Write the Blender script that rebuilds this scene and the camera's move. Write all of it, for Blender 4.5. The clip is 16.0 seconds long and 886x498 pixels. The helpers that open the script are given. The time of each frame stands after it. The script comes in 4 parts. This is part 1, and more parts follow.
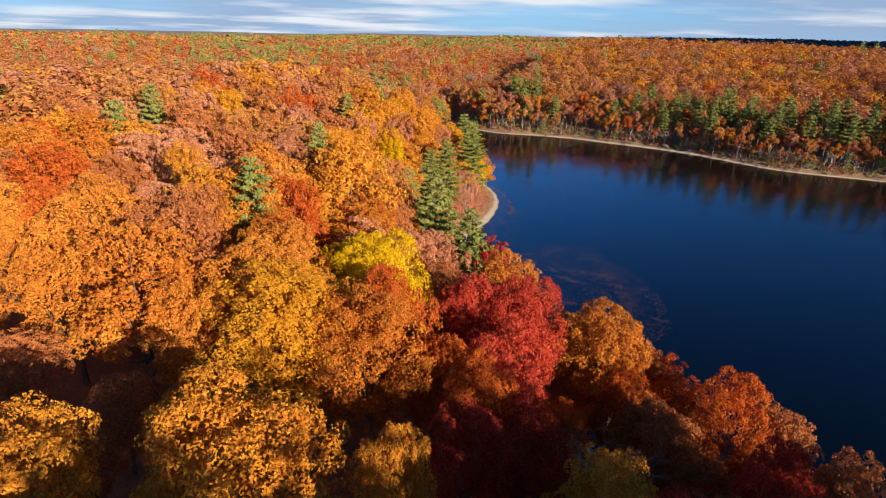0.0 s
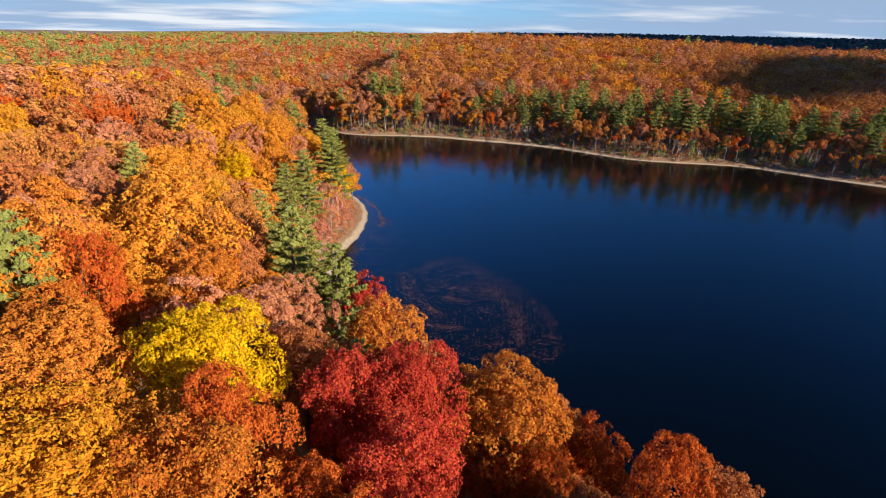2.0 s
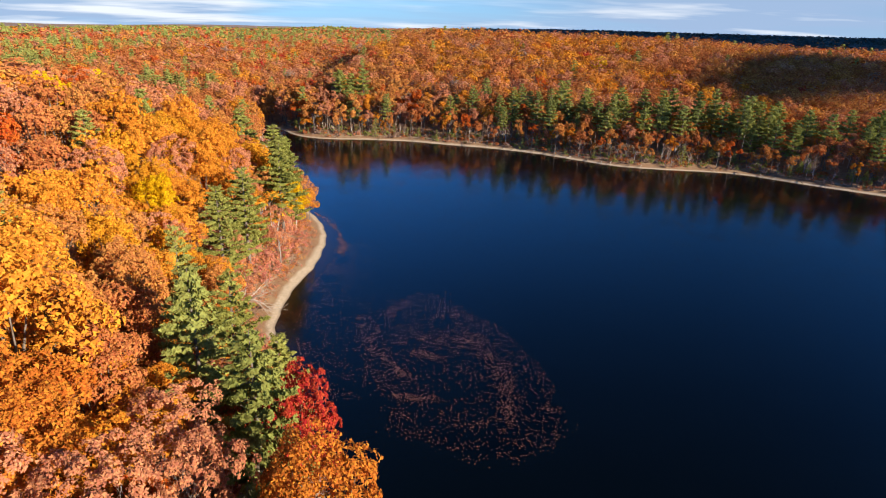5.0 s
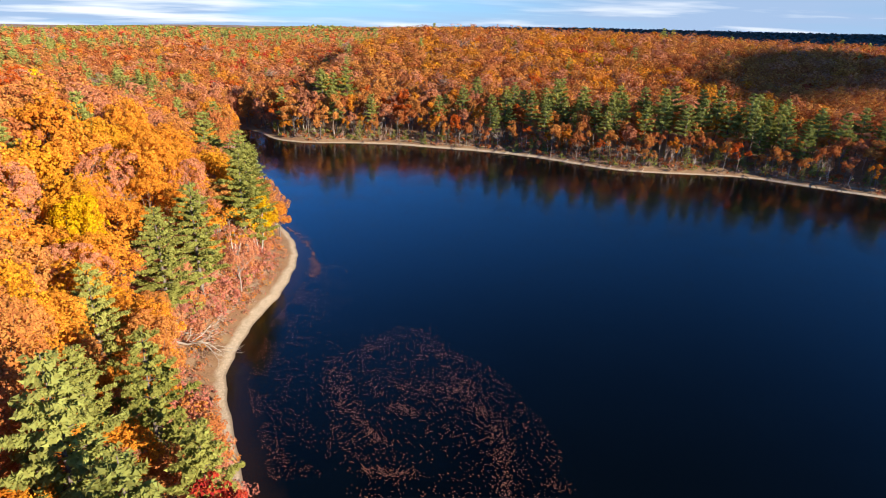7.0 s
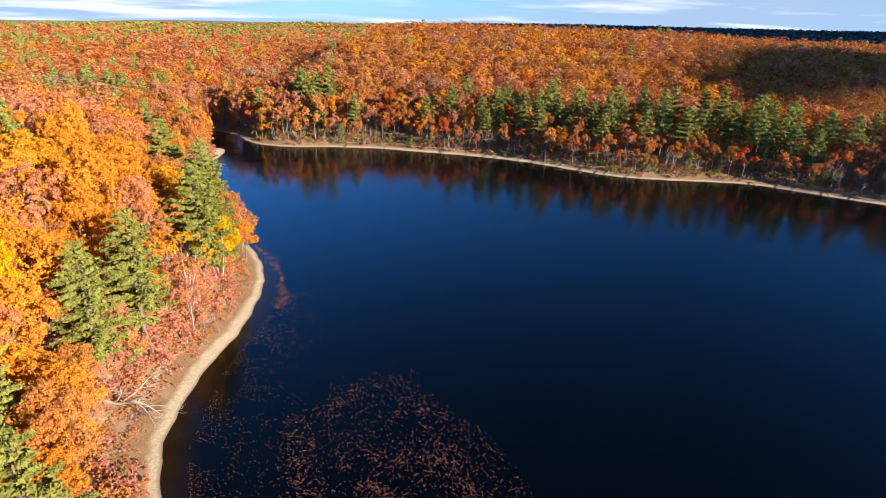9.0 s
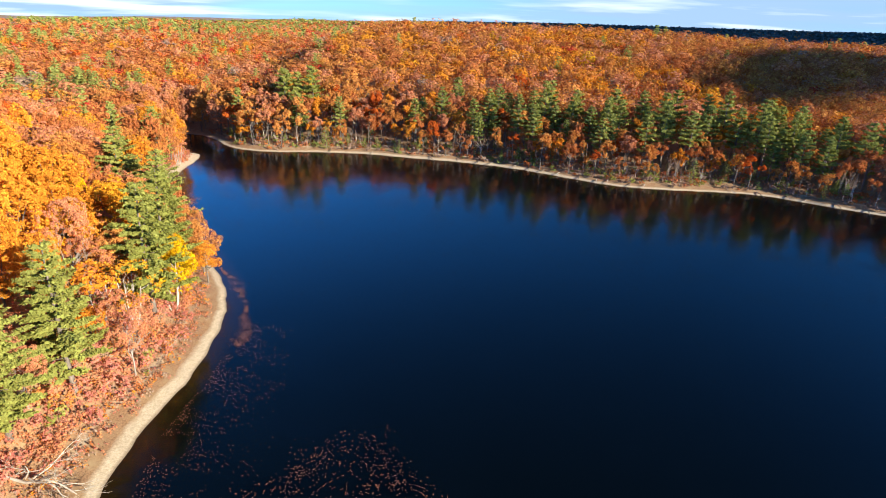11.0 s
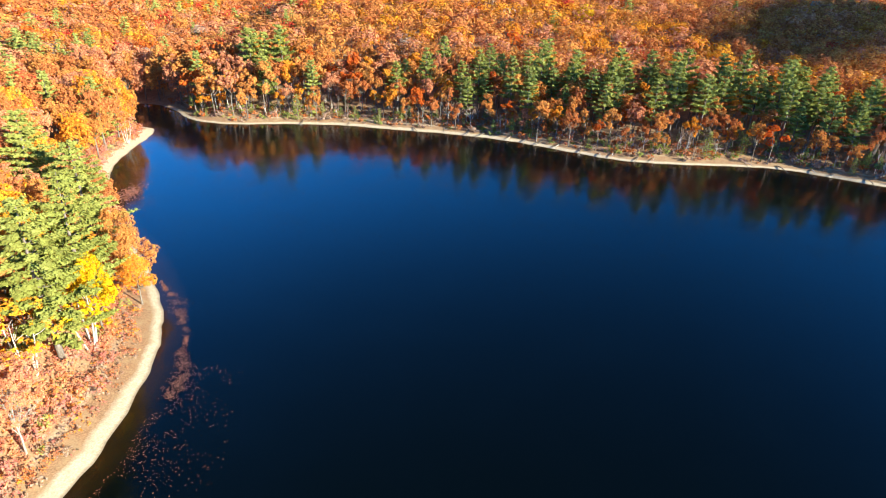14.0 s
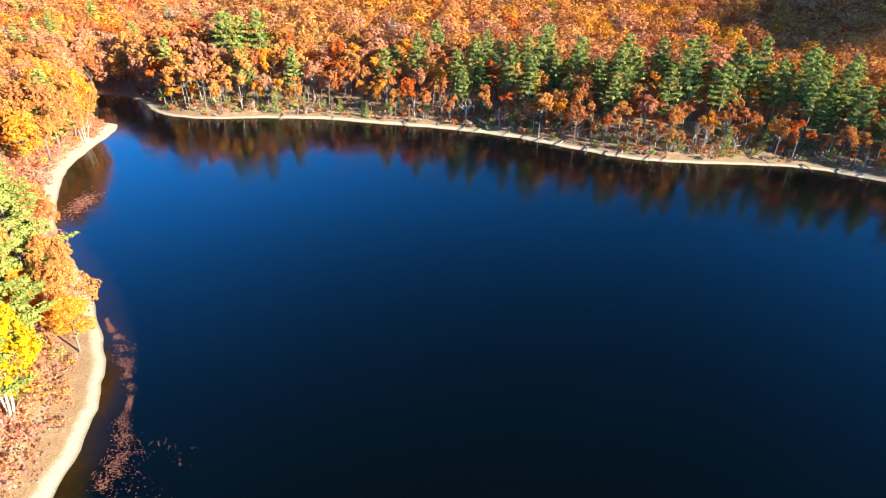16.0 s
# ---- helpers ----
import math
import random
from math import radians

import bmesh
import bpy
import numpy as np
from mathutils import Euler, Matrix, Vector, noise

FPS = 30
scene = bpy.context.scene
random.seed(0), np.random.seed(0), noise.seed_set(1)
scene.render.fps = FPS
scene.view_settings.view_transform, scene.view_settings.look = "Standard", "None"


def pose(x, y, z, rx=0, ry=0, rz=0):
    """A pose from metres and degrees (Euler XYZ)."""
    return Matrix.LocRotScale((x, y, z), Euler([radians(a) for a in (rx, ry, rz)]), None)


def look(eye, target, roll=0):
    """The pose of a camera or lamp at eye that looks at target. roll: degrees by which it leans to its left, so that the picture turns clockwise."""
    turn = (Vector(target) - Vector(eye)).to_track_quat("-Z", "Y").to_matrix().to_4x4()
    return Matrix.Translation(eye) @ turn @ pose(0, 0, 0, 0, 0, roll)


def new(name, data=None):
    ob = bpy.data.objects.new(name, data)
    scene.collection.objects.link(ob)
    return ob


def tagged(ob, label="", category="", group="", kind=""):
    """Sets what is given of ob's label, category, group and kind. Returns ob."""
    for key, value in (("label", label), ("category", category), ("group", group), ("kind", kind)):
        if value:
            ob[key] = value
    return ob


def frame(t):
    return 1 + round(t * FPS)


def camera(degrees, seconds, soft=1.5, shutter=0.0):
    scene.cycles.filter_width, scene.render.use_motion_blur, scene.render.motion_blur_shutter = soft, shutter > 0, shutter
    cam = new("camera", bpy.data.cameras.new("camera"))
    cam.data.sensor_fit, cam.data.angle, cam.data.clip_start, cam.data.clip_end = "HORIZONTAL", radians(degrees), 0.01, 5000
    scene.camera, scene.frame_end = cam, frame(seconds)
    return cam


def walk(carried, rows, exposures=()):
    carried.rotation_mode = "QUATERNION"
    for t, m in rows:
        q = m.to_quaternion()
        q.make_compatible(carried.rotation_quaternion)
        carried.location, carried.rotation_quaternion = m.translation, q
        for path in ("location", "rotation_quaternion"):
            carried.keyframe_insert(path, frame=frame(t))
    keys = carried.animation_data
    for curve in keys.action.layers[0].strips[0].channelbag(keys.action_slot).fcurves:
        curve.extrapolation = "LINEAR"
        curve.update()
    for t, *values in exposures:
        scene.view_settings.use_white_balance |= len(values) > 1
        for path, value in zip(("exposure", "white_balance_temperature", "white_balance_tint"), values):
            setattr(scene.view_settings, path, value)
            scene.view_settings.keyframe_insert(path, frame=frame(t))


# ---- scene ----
cam = camera(75.0, 16.0, soft=1.0)
PATH = [
    (0, (2.276, -6.395, 47.972), (1.934, -4.557, 47.261), 2.0),
    (0.5, (1.526, -2.864, 47.923), (1.381, -0.998, 47.216), 1.7),
    (1, (1.026, 0.718, 47.869), (1.024, 2.589, 47.164), 1.7),
    (1.5, (0.922, 4.448, 47.837), (0.988, 6.318, 47.131), 1.6),
    (2, (1.031, 7.974, 47.862), (1.125, 9.842, 47.154), 1.7),
    (2.5, (1.279, 11.706, 47.941), (1.39, 13.571, 47.229), 1.7),
    (3, (1.578, 15.319, 47.903), (1.704, 17.183, 47.189), 1.8),
    (3.5, (1.9, 19.002, 48.076), (2.046, 20.864, 47.359), 1.8),
    (4, (2.0, 22.882, 47.896), (2.159, 24.742, 47.178), 1.8),
    (4.2, (2.08, 24.252, 47.933), (2.247, 26.111, 47.213), 1.9),
    (6.3, (4.77, 40.244, 46.298), (4.962, 42.102, 45.583), 2.0),
    (6.5, (5.056, 41.917, 46.25), (5.252, 43.773, 45.533), 1.8),
    (7, (5.715, 45.469, 46.2), (5.92, 47.323, 45.48), 1.8),
    (7.5, (6.479, 49.083, 46.25), (6.69, 50.936, 45.528), 1.8),
    (8, (7.17, 52.539, 46.24), (7.388, 54.39, 45.515), 1.8),
    (8.5, (7.936, 55.996, 46.327), (8.161, 57.845, 45.6), 1.8),
    (9, (8.481, 59.351, 46.357), (8.714, 61.198, 45.627), 1.9),
    (9.2, (8.58, 60.668, 46.352), (8.819, 62.515, 45.625), 2.1),
    (11.3, (11.876, 73.77, 46.498), (12.136, 75.61, 45.759), 2.2),
    (11.5, (12.185, 75.071, 46.5), (12.451, 76.904, 45.746), 1.8),
    (12, (12.975, 78.22, 46.543), (13.243, 80.046, 45.772), 1.8),
    (12.5, (13.702, 81.48, 46.713), (13.973, 83.295, 45.92), 1.8),
    (13, (14.22, 84.802, 46.91), (14.495, 86.607, 46.092), 1.8),
    (13.5, (14.713, 88.283, 46.922), (14.993, 90.075, 46.078), 1.8),
    (14, (14.842, 91.883, 46.847), (15.129, 93.662, 45.979), 1.9),
    (14.5, (14.846, 95.752, 46.506), (15.142, 97.517, 45.615), 1.9),
    (15, (15.15, 99.524, 46.247), (15.453, 101.276, 45.332), 2.0),
    (15.5, (15.561, 103.542, 46.145), (15.872, 105.294, 45.231), 2.1),
    (16, (16.084, 107.537, 46.172), (16.401, 109.286, 45.256), 2.0),
]
walk(cam, [(t, look(eye, target, roll)) for t, eye, target, roll in PATH],
     [(0, 0.6, 6500, 10), (4, 0.75, 6500, 10), (9, 1.05, 6450, 8), (12, 1.32, 6100, -1), (16, 1.94, 5860, -7)])

# ---- light ----
SUN_AZ, SUN_EL = 130.0, 17.5   # degrees clockwise from +y, degrees above the horizon


def sun_way():
    a, e = radians(SUN_AZ), radians(SUN_EL)
    return Vector((math.sin(a) * math.cos(e), math.cos(a) * math.cos(e), math.sin(e)))


sun_data = bpy.data.lights.new("sun", "SUN")
sun_data.energy, sun_data.angle, sun_data.color = 5.0, radians(0.55), (1.0, 0.87, 0.70)
sun = new("sun", sun_data)
sun.matrix_world = look(sun_way() * 300, (0, 0, 0))

world = bpy.data.worlds.new("sky")
scene.world = world
world.use_nodes = True
scene.view_settings.exposure = 0.0


class Nodes:
    """A small helper that adds nodes and links to one tree."""

    def __init__(self, tree):
        self.tree = tree
        tree.nodes.clear()

    def add(self, kind, inputs=None, **settings):
        n = self.tree.nodes.new(kind)
        for k, v in settings.items():
            setattr(n, k, v)
        for k, v in (inputs or {}).items():
            if isinstance(v, bpy.types.NodeSocket):
                self.tree.links.new(v, n.inputs[k])
            else:
                n.inputs[k].default_value = v
        return n

    def math(self, op, a, b=0.0, c=0.0, clamp=False):
        return self.add("ShaderNodeMath", {0: a, 1: b, 2: c}, operation=op, use_clamp=clamp).outputs[0]

    def mix(self, fac, a, b, blend="MIX"):
        n = self.add("ShaderNodeMix", None, data_type="RGBA", blend_type=blend)
        for k, v in ((0, fac), (6, a), (7, b)):
            if isinstance(v, bpy.types.NodeSocket):
                self.tree.links.new(v, n.inputs[k])
            else:
                n.inputs[k].default_value = v
        return n.outputs[2]

    def noise(self, vector, scale, detail=3.0, rough=0.55):
        n = self.add("ShaderNodeTexNoise", {"Scale": scale, "Detail": detail, "Roughness": rough})
        if vector is not None:
            self.tree.links.new(vector, n.inputs["Vector"])
        return n.outputs[0]

    def span(self, value, lo, hi, to_lo=0.0, to_hi=1.0):
        return self.add("ShaderNodeMapRange", {0: value, 1: lo, 2: hi, 3: to_lo, 4: to_hi}).outputs[0]


def build_sky():
    n = Nodes(world.node_tree)
    sky = n.add("ShaderNodeTexSky", sky_type="NISHITA", sun_disc=False, sun_elevation=radians(SUN_EL),
                sun_rotation=radians(SUN_AZ), altitude=80.0, air_density=1.0, dust_density=0.25, ozone_density=3.0)
    way = n.add("ShaderNodeTexCoord").outputs["Generated"]
    x, y, z = n.add("ShaderNodeSeparateXYZ", {0: way}).outputs
    up = n.math("ADD", n.math("MAXIMUM", n.math("ADD", z, 0.03), 0.0), 0.035)
    sheet = n.add("ShaderNodeCombineXYZ", {0: n.math("DIVIDE", x, up), 1: n.math("DIVIDE", n.math("MULTIPLY", y, 1.3), up), 2: 3.7}).outputs[0]
    big = n.noise(sheet, 0.16, 3.0, 0.5)
    small = n.noise(sheet, 0.33, 4.0, 0.52)
    low = n.span(z, 0.09, 0.20, 1.0, 0.0)
    cover = n.math("MULTIPLY", n.span(big, 0.36, 0.56), low)
    bright = n.span(n.math("SUBTRACT", small, n.span(x, -0.05, 0.5, 0.0, 0.11)), 0.44, 0.62)   # greyer towards the east
    cloud = n.mix(bright, (4.4, 6.0, 8.8, 1), (11.2, 11.6, 12.2, 1))
    tint = n.mix(n.span(z, 0.38, 0.78), (0.36, 1.13, 2.24, 1), (0.225, 0.365, 0.49, 1))
    left_lift = n.span(x, -0.2, 0.5, 1.5, 0.78)   # sky lifted towards the left, added so the lake's reflection brightens there
    deep = n.mix(1.0, n.mix(1.0, sky.outputs[0], tint, "MULTIPLY"), n.add("ShaderNodeCombineXYZ", {0: left_lift, 1: left_lift, 2: left_lift}).outputs[0], "MULTIPLY")
    haze = n.mix(n.span(z, 0.0, 0.11, 0.8, 0.0), deep, (4.9, 7.2, 10.7, 1))
    shown = n.mix(n.math("MULTIPLY", cover, 0.9), haze, cloud)
    back = n.add("ShaderNodeBackground", {0: shown, 1: 0.05})
    n.add("ShaderNodeOutputWorld", {0: back.outputs[0]})


build_sky()


# ---- materials ----
def material(name):
    m = bpy.data.materials.new(name)
    m.use_nodes = True
    return m, Nodes(m.node_tree)


def foliage(name, low, high, through_light=0.31):
    """Leaves: hue between two colours by tree and by patch, lightness leaf by leaf, some light through the blade."""
    m, n = material(name)
    place = n.add("ShaderNodeNewGeometry")
    patch = n.noise(place.outputs["Position"], 0.13, 2.0)
    own = n.add("ShaderNodeObjectInfo").outputs["Random"]
    leaf = place.outputs["Random Per Island"]
    blend = n.math("ADD", n.math("MULTIPLY", own, 0.5), n.math("MULTIPLY", n.span(patch, 0.3, 0.7), 0.5))
    colour = n.mix(n.math("ADD", n.math("MULTIPLY", blend, 0.82), n.math("MULTIPLY", leaf, 0.18)), (*low, 1), (*high, 1))
    shade = n.add("ShaderNodeHueSaturation", {"Hue": n.span(leaf, 0, 1, 0.488, 0.512), "Saturation": 1.0,
                                               "Value": n.span(leaf, 0, 1, 0.79, 1.21), "Color": colour}).outputs[0]
    face = n.add("ShaderNodeBsdfDiffuse", {"Color": shade, "Roughness": 0.6})
    back = n.add("ShaderNodeBsdfTranslucent", {"Color": shade})
    both = n.add("ShaderNodeMixShader", {0: through_light, 1: face.outputs[0], 2: back.outputs[0]})
    n.add("ShaderNodeOutputMaterial", {0: both.outputs[0]})
    return m


LEAF = {
    "orange": foliage("orange_leaves", (0.51, 0.19, 0.050), (0.73, 0.355, 0.100)),
    "flame": foliage("vivid_orange_leaves", (0.54, 0.158, 0.024), (0.77, 0.32, 0.050)),
    "rust": foliage("rust_leaves", (0.46, 0.148, 0.048), (0.66, 0.26, 0.090)),
    "gold": foliage("gold_leaves", (0.63, 0.235, 0.026), (0.82, 0.385, 0.048)),
    "amber": foliage("amber_leaves", (0.62, 0.27, 0.020), (0.80, 0.41, 0.036)),
    "yellow": foliage("yellow_leaves", (0.66, 0.39, 0.008), (0.82, 0.55, 0.016)),
    "red": foliage("red_leaves", (0.44, 0.046, 0.028), (0.68, 0.10, 0.052)),
    "scarlet": foliage("scarlet_leaves", (0.52, 0.095, 0.018), (0.68, 0.18, 0.034)),
    "tan": foliage("tan_leaves", (0.52, 0.20, 0.10), (0.72, 0.33, 0.17)),
    "needles": foliage("pine_needles", (0.24, 0.26, 0.066), (0.44, 0.44, 0.120), 0.3),
    "bright_needles": foliage("young_pine_needles", (0.26, 0.27, 0.058), (0.45, 0.44, 0.118), 0.3),
    # far pines: distance haze and cloud shade put into a darker, bluer colour
    "spruce": foliage("hazed_pine_needles", (0.07, 0.10, 0.10), (0.12, 0.16, 0.16), 0.1),
    "grey": foliage("bare_twigs", (0.27, 0.17, 0.125), (0.42, 0.29, 0.21), 0.05),
    "rose": foliage("huckleberry_leaves", (0.50, 0.165, 0.120), (0.68, 0.29, 0.21)),
}
HUES = list(LEAF)


def bark_material(name, low, high, scale):
    m, n = material(name)
    at = n.add("ShaderNodeTexCoord").outputs["Object"]
    grain = n.noise(n.add("ShaderNodeMapping", {0: at, 3: (1, 1, 0.2)}).outputs[0], scale, 5.0)
    tone = n.mix(n.span(grain, 0.3, 0.7), (*low, 1), (*high, 1))
    bump = n.add("ShaderNodeBump", {"Strength": 0.6, "Distance": 0.04, "Height": grain})
    b = n.add("ShaderNodeBsdfPrincipled", {"Base Color": tone, "Roughness": 0.9, "Normal": bump.outputs[0]})
    n.add("ShaderNodeOutputMaterial", {0: b.outputs[0]})
    return m


BARK = bark_material("oak_bark", (0.10, 0.075, 0.055), (0.27, 0.22, 0.18), 5.0)
SLIM_BARK = bark_material("grey_bark", (0.20, 0.165, 0.135), (0.46, 0.40, 0.34), 4.0)
PALE_BARK = bark_material("pale_bark", (0.30, 0.25, 0.20), (0.60, 0.54, 0.46), 3.0)
DEAD_WOOD = bark_material("weathered_wood", (0.36, 0.30, 0.24), (0.66, 0.58, 0.49), 4.0)
DARK_WOOD = bark_material("wet_wood", (0.08, 0.06, 0.045), (0.30, 0.25, 0.20), 4.0)


def ground_material():
    m, n = material("forest_floor")
    geo = n.add("ShaderNodeNewGeometry")
    at = geo.outputs["Position"]
    inland = n.add("ShaderNodeAttribute", attribute_name="inland").outputs["Fac"]
    fine, mid, wide = n.noise(at, 5.0, 4.0), n.noise(at, 0.5, 4.0), n.noise(at, 0.06, 3.0)
    litter = n.mix(n.span(fine, 0.3, 0.7), (0.19, 0.105, 0.052, 1), (0.45, 0.27, 0.14, 1))
    litter = n.mix(n.span(mid, 0.45, 0.75), litter, (0.42, 0.30, 0.16, 1))
    litter = n.mix(n.math("MULTIPLY", n.span(wide, 0.35, 0.7), 0.3), litter, (0.36, 0.15, 0.06, 1))
    width = n.add("ShaderNodeAttribute", attribute_name="sand").outputs["Fac"]
    sand = n.mix(n.span(fine, 0.3, 0.75), (0.50, 0.385, 0.25, 1), (0.76, 0.62, 0.44, 1))
    sand = n.mix(n.math("MULTIPLY", n.span(n.noise(at, 1.6, 5.0, 0.7), 0.42, 0.62), 0.34), sand, (0.30, 0.22, 0.14, 1))
    edge = n.math("ADD", inland, n.math("MULTIPLY", n.math("SUBTRACT", mid, 0.5), 1.3))
    dry = n.mix(n.span(n.math("SUBTRACT", edge, width), -0.35, 0.35), sand, litter)
    path = n.math("MULTIPLY", n.span(edge, 4.5, 4.9), n.span(edge, 5.8, 5.3))
    dry = n.mix(n.math("MULTIPLY", path, n.span(width, 1.2, 1.6, 0.0, 0.5)), dry, sand)
    wet = n.mix(n.span(inland, -0.2, 0.5), (0.10, 0.06, 0.035, 1), dry)
    bump = n.add("ShaderNodeBump", {"Strength": 0.4, "Distance": 0.12, "Height": n.math("ADD", fine, mid)})
    b = n.add("ShaderNodeBsdfPrincipled", {"Base Color": wet, "Roughness": 0.95, "Normal": bump.outputs[0]})
    n.add("ShaderNodeOutputMaterial", {0: b.outputs[0]})
    return m


def water_material():
    m, n = material("lake_water")
    at = n.add("ShaderNodeNewGeometry").outputs["Position"]
    inland = n.add("ShaderNodeAttribute", attribute_name="inland").outputs["Fac"]
    ripple = n.noise(at, 1.3, 3.0)
    swell = n.noise(at, 0.12, 2.0)
    stain = n.noise(at, 0.35, 4.0)
    depth = n.math("ADD", inland, n.math("MULTIPLY", n.math("SUBTRACT", stain, 0.5), 3.0))
    bed = n.mix(n.span(depth, -4.0, -0.6), (0.0010, 0.0023, 0.0028, 1), (0.020, 0.0105, 0.004, 1))
    bump = n.add("ShaderNodeBump", {"Strength": 0.14, "Distance": 0.05, "Height": ripple})
    rough = n.span(swell, 0.35, 0.7, 0.10, 0.19)
    b = n.add("ShaderNodeBsdfPrincipled", {"Base Color": bed, "Roughness": rough, "IOR": 1.333, "Normal": bump.outputs[0]})
    n.add("ShaderNodeOutputMaterial", {0: b.outputs[0]})
    return m


GROUND, WATER = ground_material(), water_material()


# ---- the lie of the land ----
SHORE = [  # the lake's edge, walked with the water on the right hand
    (190, -95), (125, -30), (78, 12), (50, 26.5), (35, 36), (26, 43), (18, 48), (11, 54), (3, 62), (-2.5, 74), (-6, 86), (-10, 98), (-15.3, 113),
    (-16.2, 121), (-15.2, 132), (-12.9, 142), (-12.0, 156), (-13.2, 166), (-17, 177), (-25, 193), (-32, 204), (-38, 217), (-45, 240),
    (-46, 257), (-45.3, 272), (-47.5, 281), (-58, 287), (-68, 303), (-66, 317), (-56, 316), (-47, 306), (-38.5, 292.5), (-26, 286),
    (-8, 285.6), (10, 283.5), (28, 277), (45, 271), (62, 262), (76, 250.5), (89, 240.5), (104, 236), (119, 233.5), (133, 229),
    (150, 214), (178, 192), (230, 150), (290, 60), (260, -60)]


def curve_through(points, steps):
    """A closed Catmull-Rom curve through the points."""
    p = np.array(points, float)
    a, b, c, d = np.roll(p, 1, 0), p, np.roll(p, -1, 0), np.roll(p, -2, 0)
    u = np.linspace(0, 1, steps, endpoint=False)[:, None, None]
    q = 0.5 * (2 * b + (c - a) * u + (2 * a - 5 * b + 4 * c - d) * u**2 + (3 * b - a - 3 * c + d) * u**3)
    return q.transpose(1, 0, 2).reshape(-1, 2)


EDGE = curve_through(SHORE, 7)
EDGE += np.stack([0.13 * np.sin(EDGE[:, 1] * 0.9) + 0.08 * np.sin(EDGE[:, 1] * 2.3), 0.2 * np.sin(EDGE[:, 0] * 0.8 + 1) + 0.12 * np.sin(EDGE[:, 0] * 2.1)], -1)


def inland_of(x, y):
    """Metres from the water's edge, negative over the lake."""
    x, y = np.atleast_1d(np.asarray(x, float)), np.atleast_1d(np.asarray(y, float))
    out = np.empty(len(x))
    a, b = EDGE, np.roll(EDGE, -1, 0)
    ab = b - a
    for i in range(0, len(x), 20000):
        px, py = x[i:i + 20000, None], y[i:i + 20000, None]
        t = np.clip(((px - a[:, 0]) * ab[:, 0] + (py - a[:, 1]) * ab[:, 1]) / (ab**2).sum(1), 0, 1)
        far = np.sqrt(((a[:, 0] + t * ab[:, 0] - px) ** 2 + (a[:, 1] + t * ab[:, 1] - py) ** 2).min(1))
        cross = ((a[:, 1] > py) != (b[:, 1] > py)) & (px < ab[:, 0] * (py - a[:, 1]) / (ab[:, 1] + 1e-12) + a[:, 0])
        out[i:i + 20000] = np.where(cross.sum(1) % 2 == 1, -far, far)
    return out


def smooth(v, lo, hi):
    t = np.clip((v - lo) / (hi - lo), 0, 1)
    return t * t * (3 - 2 * t)


def wobble(x, y, size):
    """A cheap smooth random field between about -1 and 1."""
    x, y = x / size, y / size
    return (np.sin(x * 1.7 + 1.3 * np.sin(y * 1.1 + 0.5)) + np.sin(y * 1.9 + 1.1 * np.sin(x * 1.3 + 2.0)) + np.sin((x + y) * 1.2 + 4.0)) / 3


def hill(x, y, cx, cy, sx, sy):
    return np.exp(-0.5 * (((x - cx) / sx) ** 2 + ((y - cy) / sy) ** 2))


def height_of(x, y, d=None):
    x, y = np.atleast_1d(np.asarray(x, float)), np.atleast_1d(np.asarray(y, float))
    d = inland_of(x, y) if d is None else d
    near_side = smooth(250 - y, -40, 30) * np.maximum(smooth(80 - x, 0, 40), smooth(40 - y, 0, 30))
    top = 12.0 + 12.0 * hill(x, y, -62, 110, 55, 90) * near_side
    edge = x - (-30 + 0.16 * (y - 390))
    ridge = smooth(edge, 0, 14) * 0.85 + smooth(edge, 0, 160) * 0.15
    hollow = smooth(-edge, -6, 20) * smooth(90 + edge, 0, 50) * smooth(y, 320, 360) * smooth(620 - y, 0, 120)
    along = np.where(y < 470, np.exp(-0.5 * ((y - 470) / 120.0) ** 2), np.exp(-0.5 * ((y - 470) / 170.0) ** 2))
    top = top + (22.0 - 9.0 * smooth(x, 150, 350) + 3 * wobble(x, y, 75.0)) * ridge * along * smooth(y, 300, 360) + 2.0 * wobble(x, y, 45.0)
    # two unseen hills behind and right of the start, added to shade the foreground
    top = top + 23.3 * hill(x, y, 34, -36, 34, 26) + 20.6 * hill(x, y, 80, -16, 20, 20)
    top = top - 9.0 * hollow
    steep = smooth(105 - y, 0, 35) * near_side
    flat = 7.0 - 5.0 * steep
    top = top - 3.5 * steep
    reach = (24.0 - 10.0 * steep) * near_side + 120.0 * (1 - near_side)
    land = 0.2 * np.minimum(d, flat) + top * (1 - np.exp(-np.maximum(d - flat, 0) / reach))
    away, bearing = np.hypot(x, y), np.degrees(np.arctan2(x, y))
    rim = np.interp(bearing, (-180, -45, -30, -20, -11, -6, 0, 6, 15, 45, 180), (-10, -58, -34, -6, 2, 15, 13, 25, 34, 42, 8)) + 9 * wobble(x, y, 420.0)
    land = land + (rim - land) * smooth(away, 800, 2600)
    return np.where(d < 0, np.maximum(d * 0.22, -5.0), land)


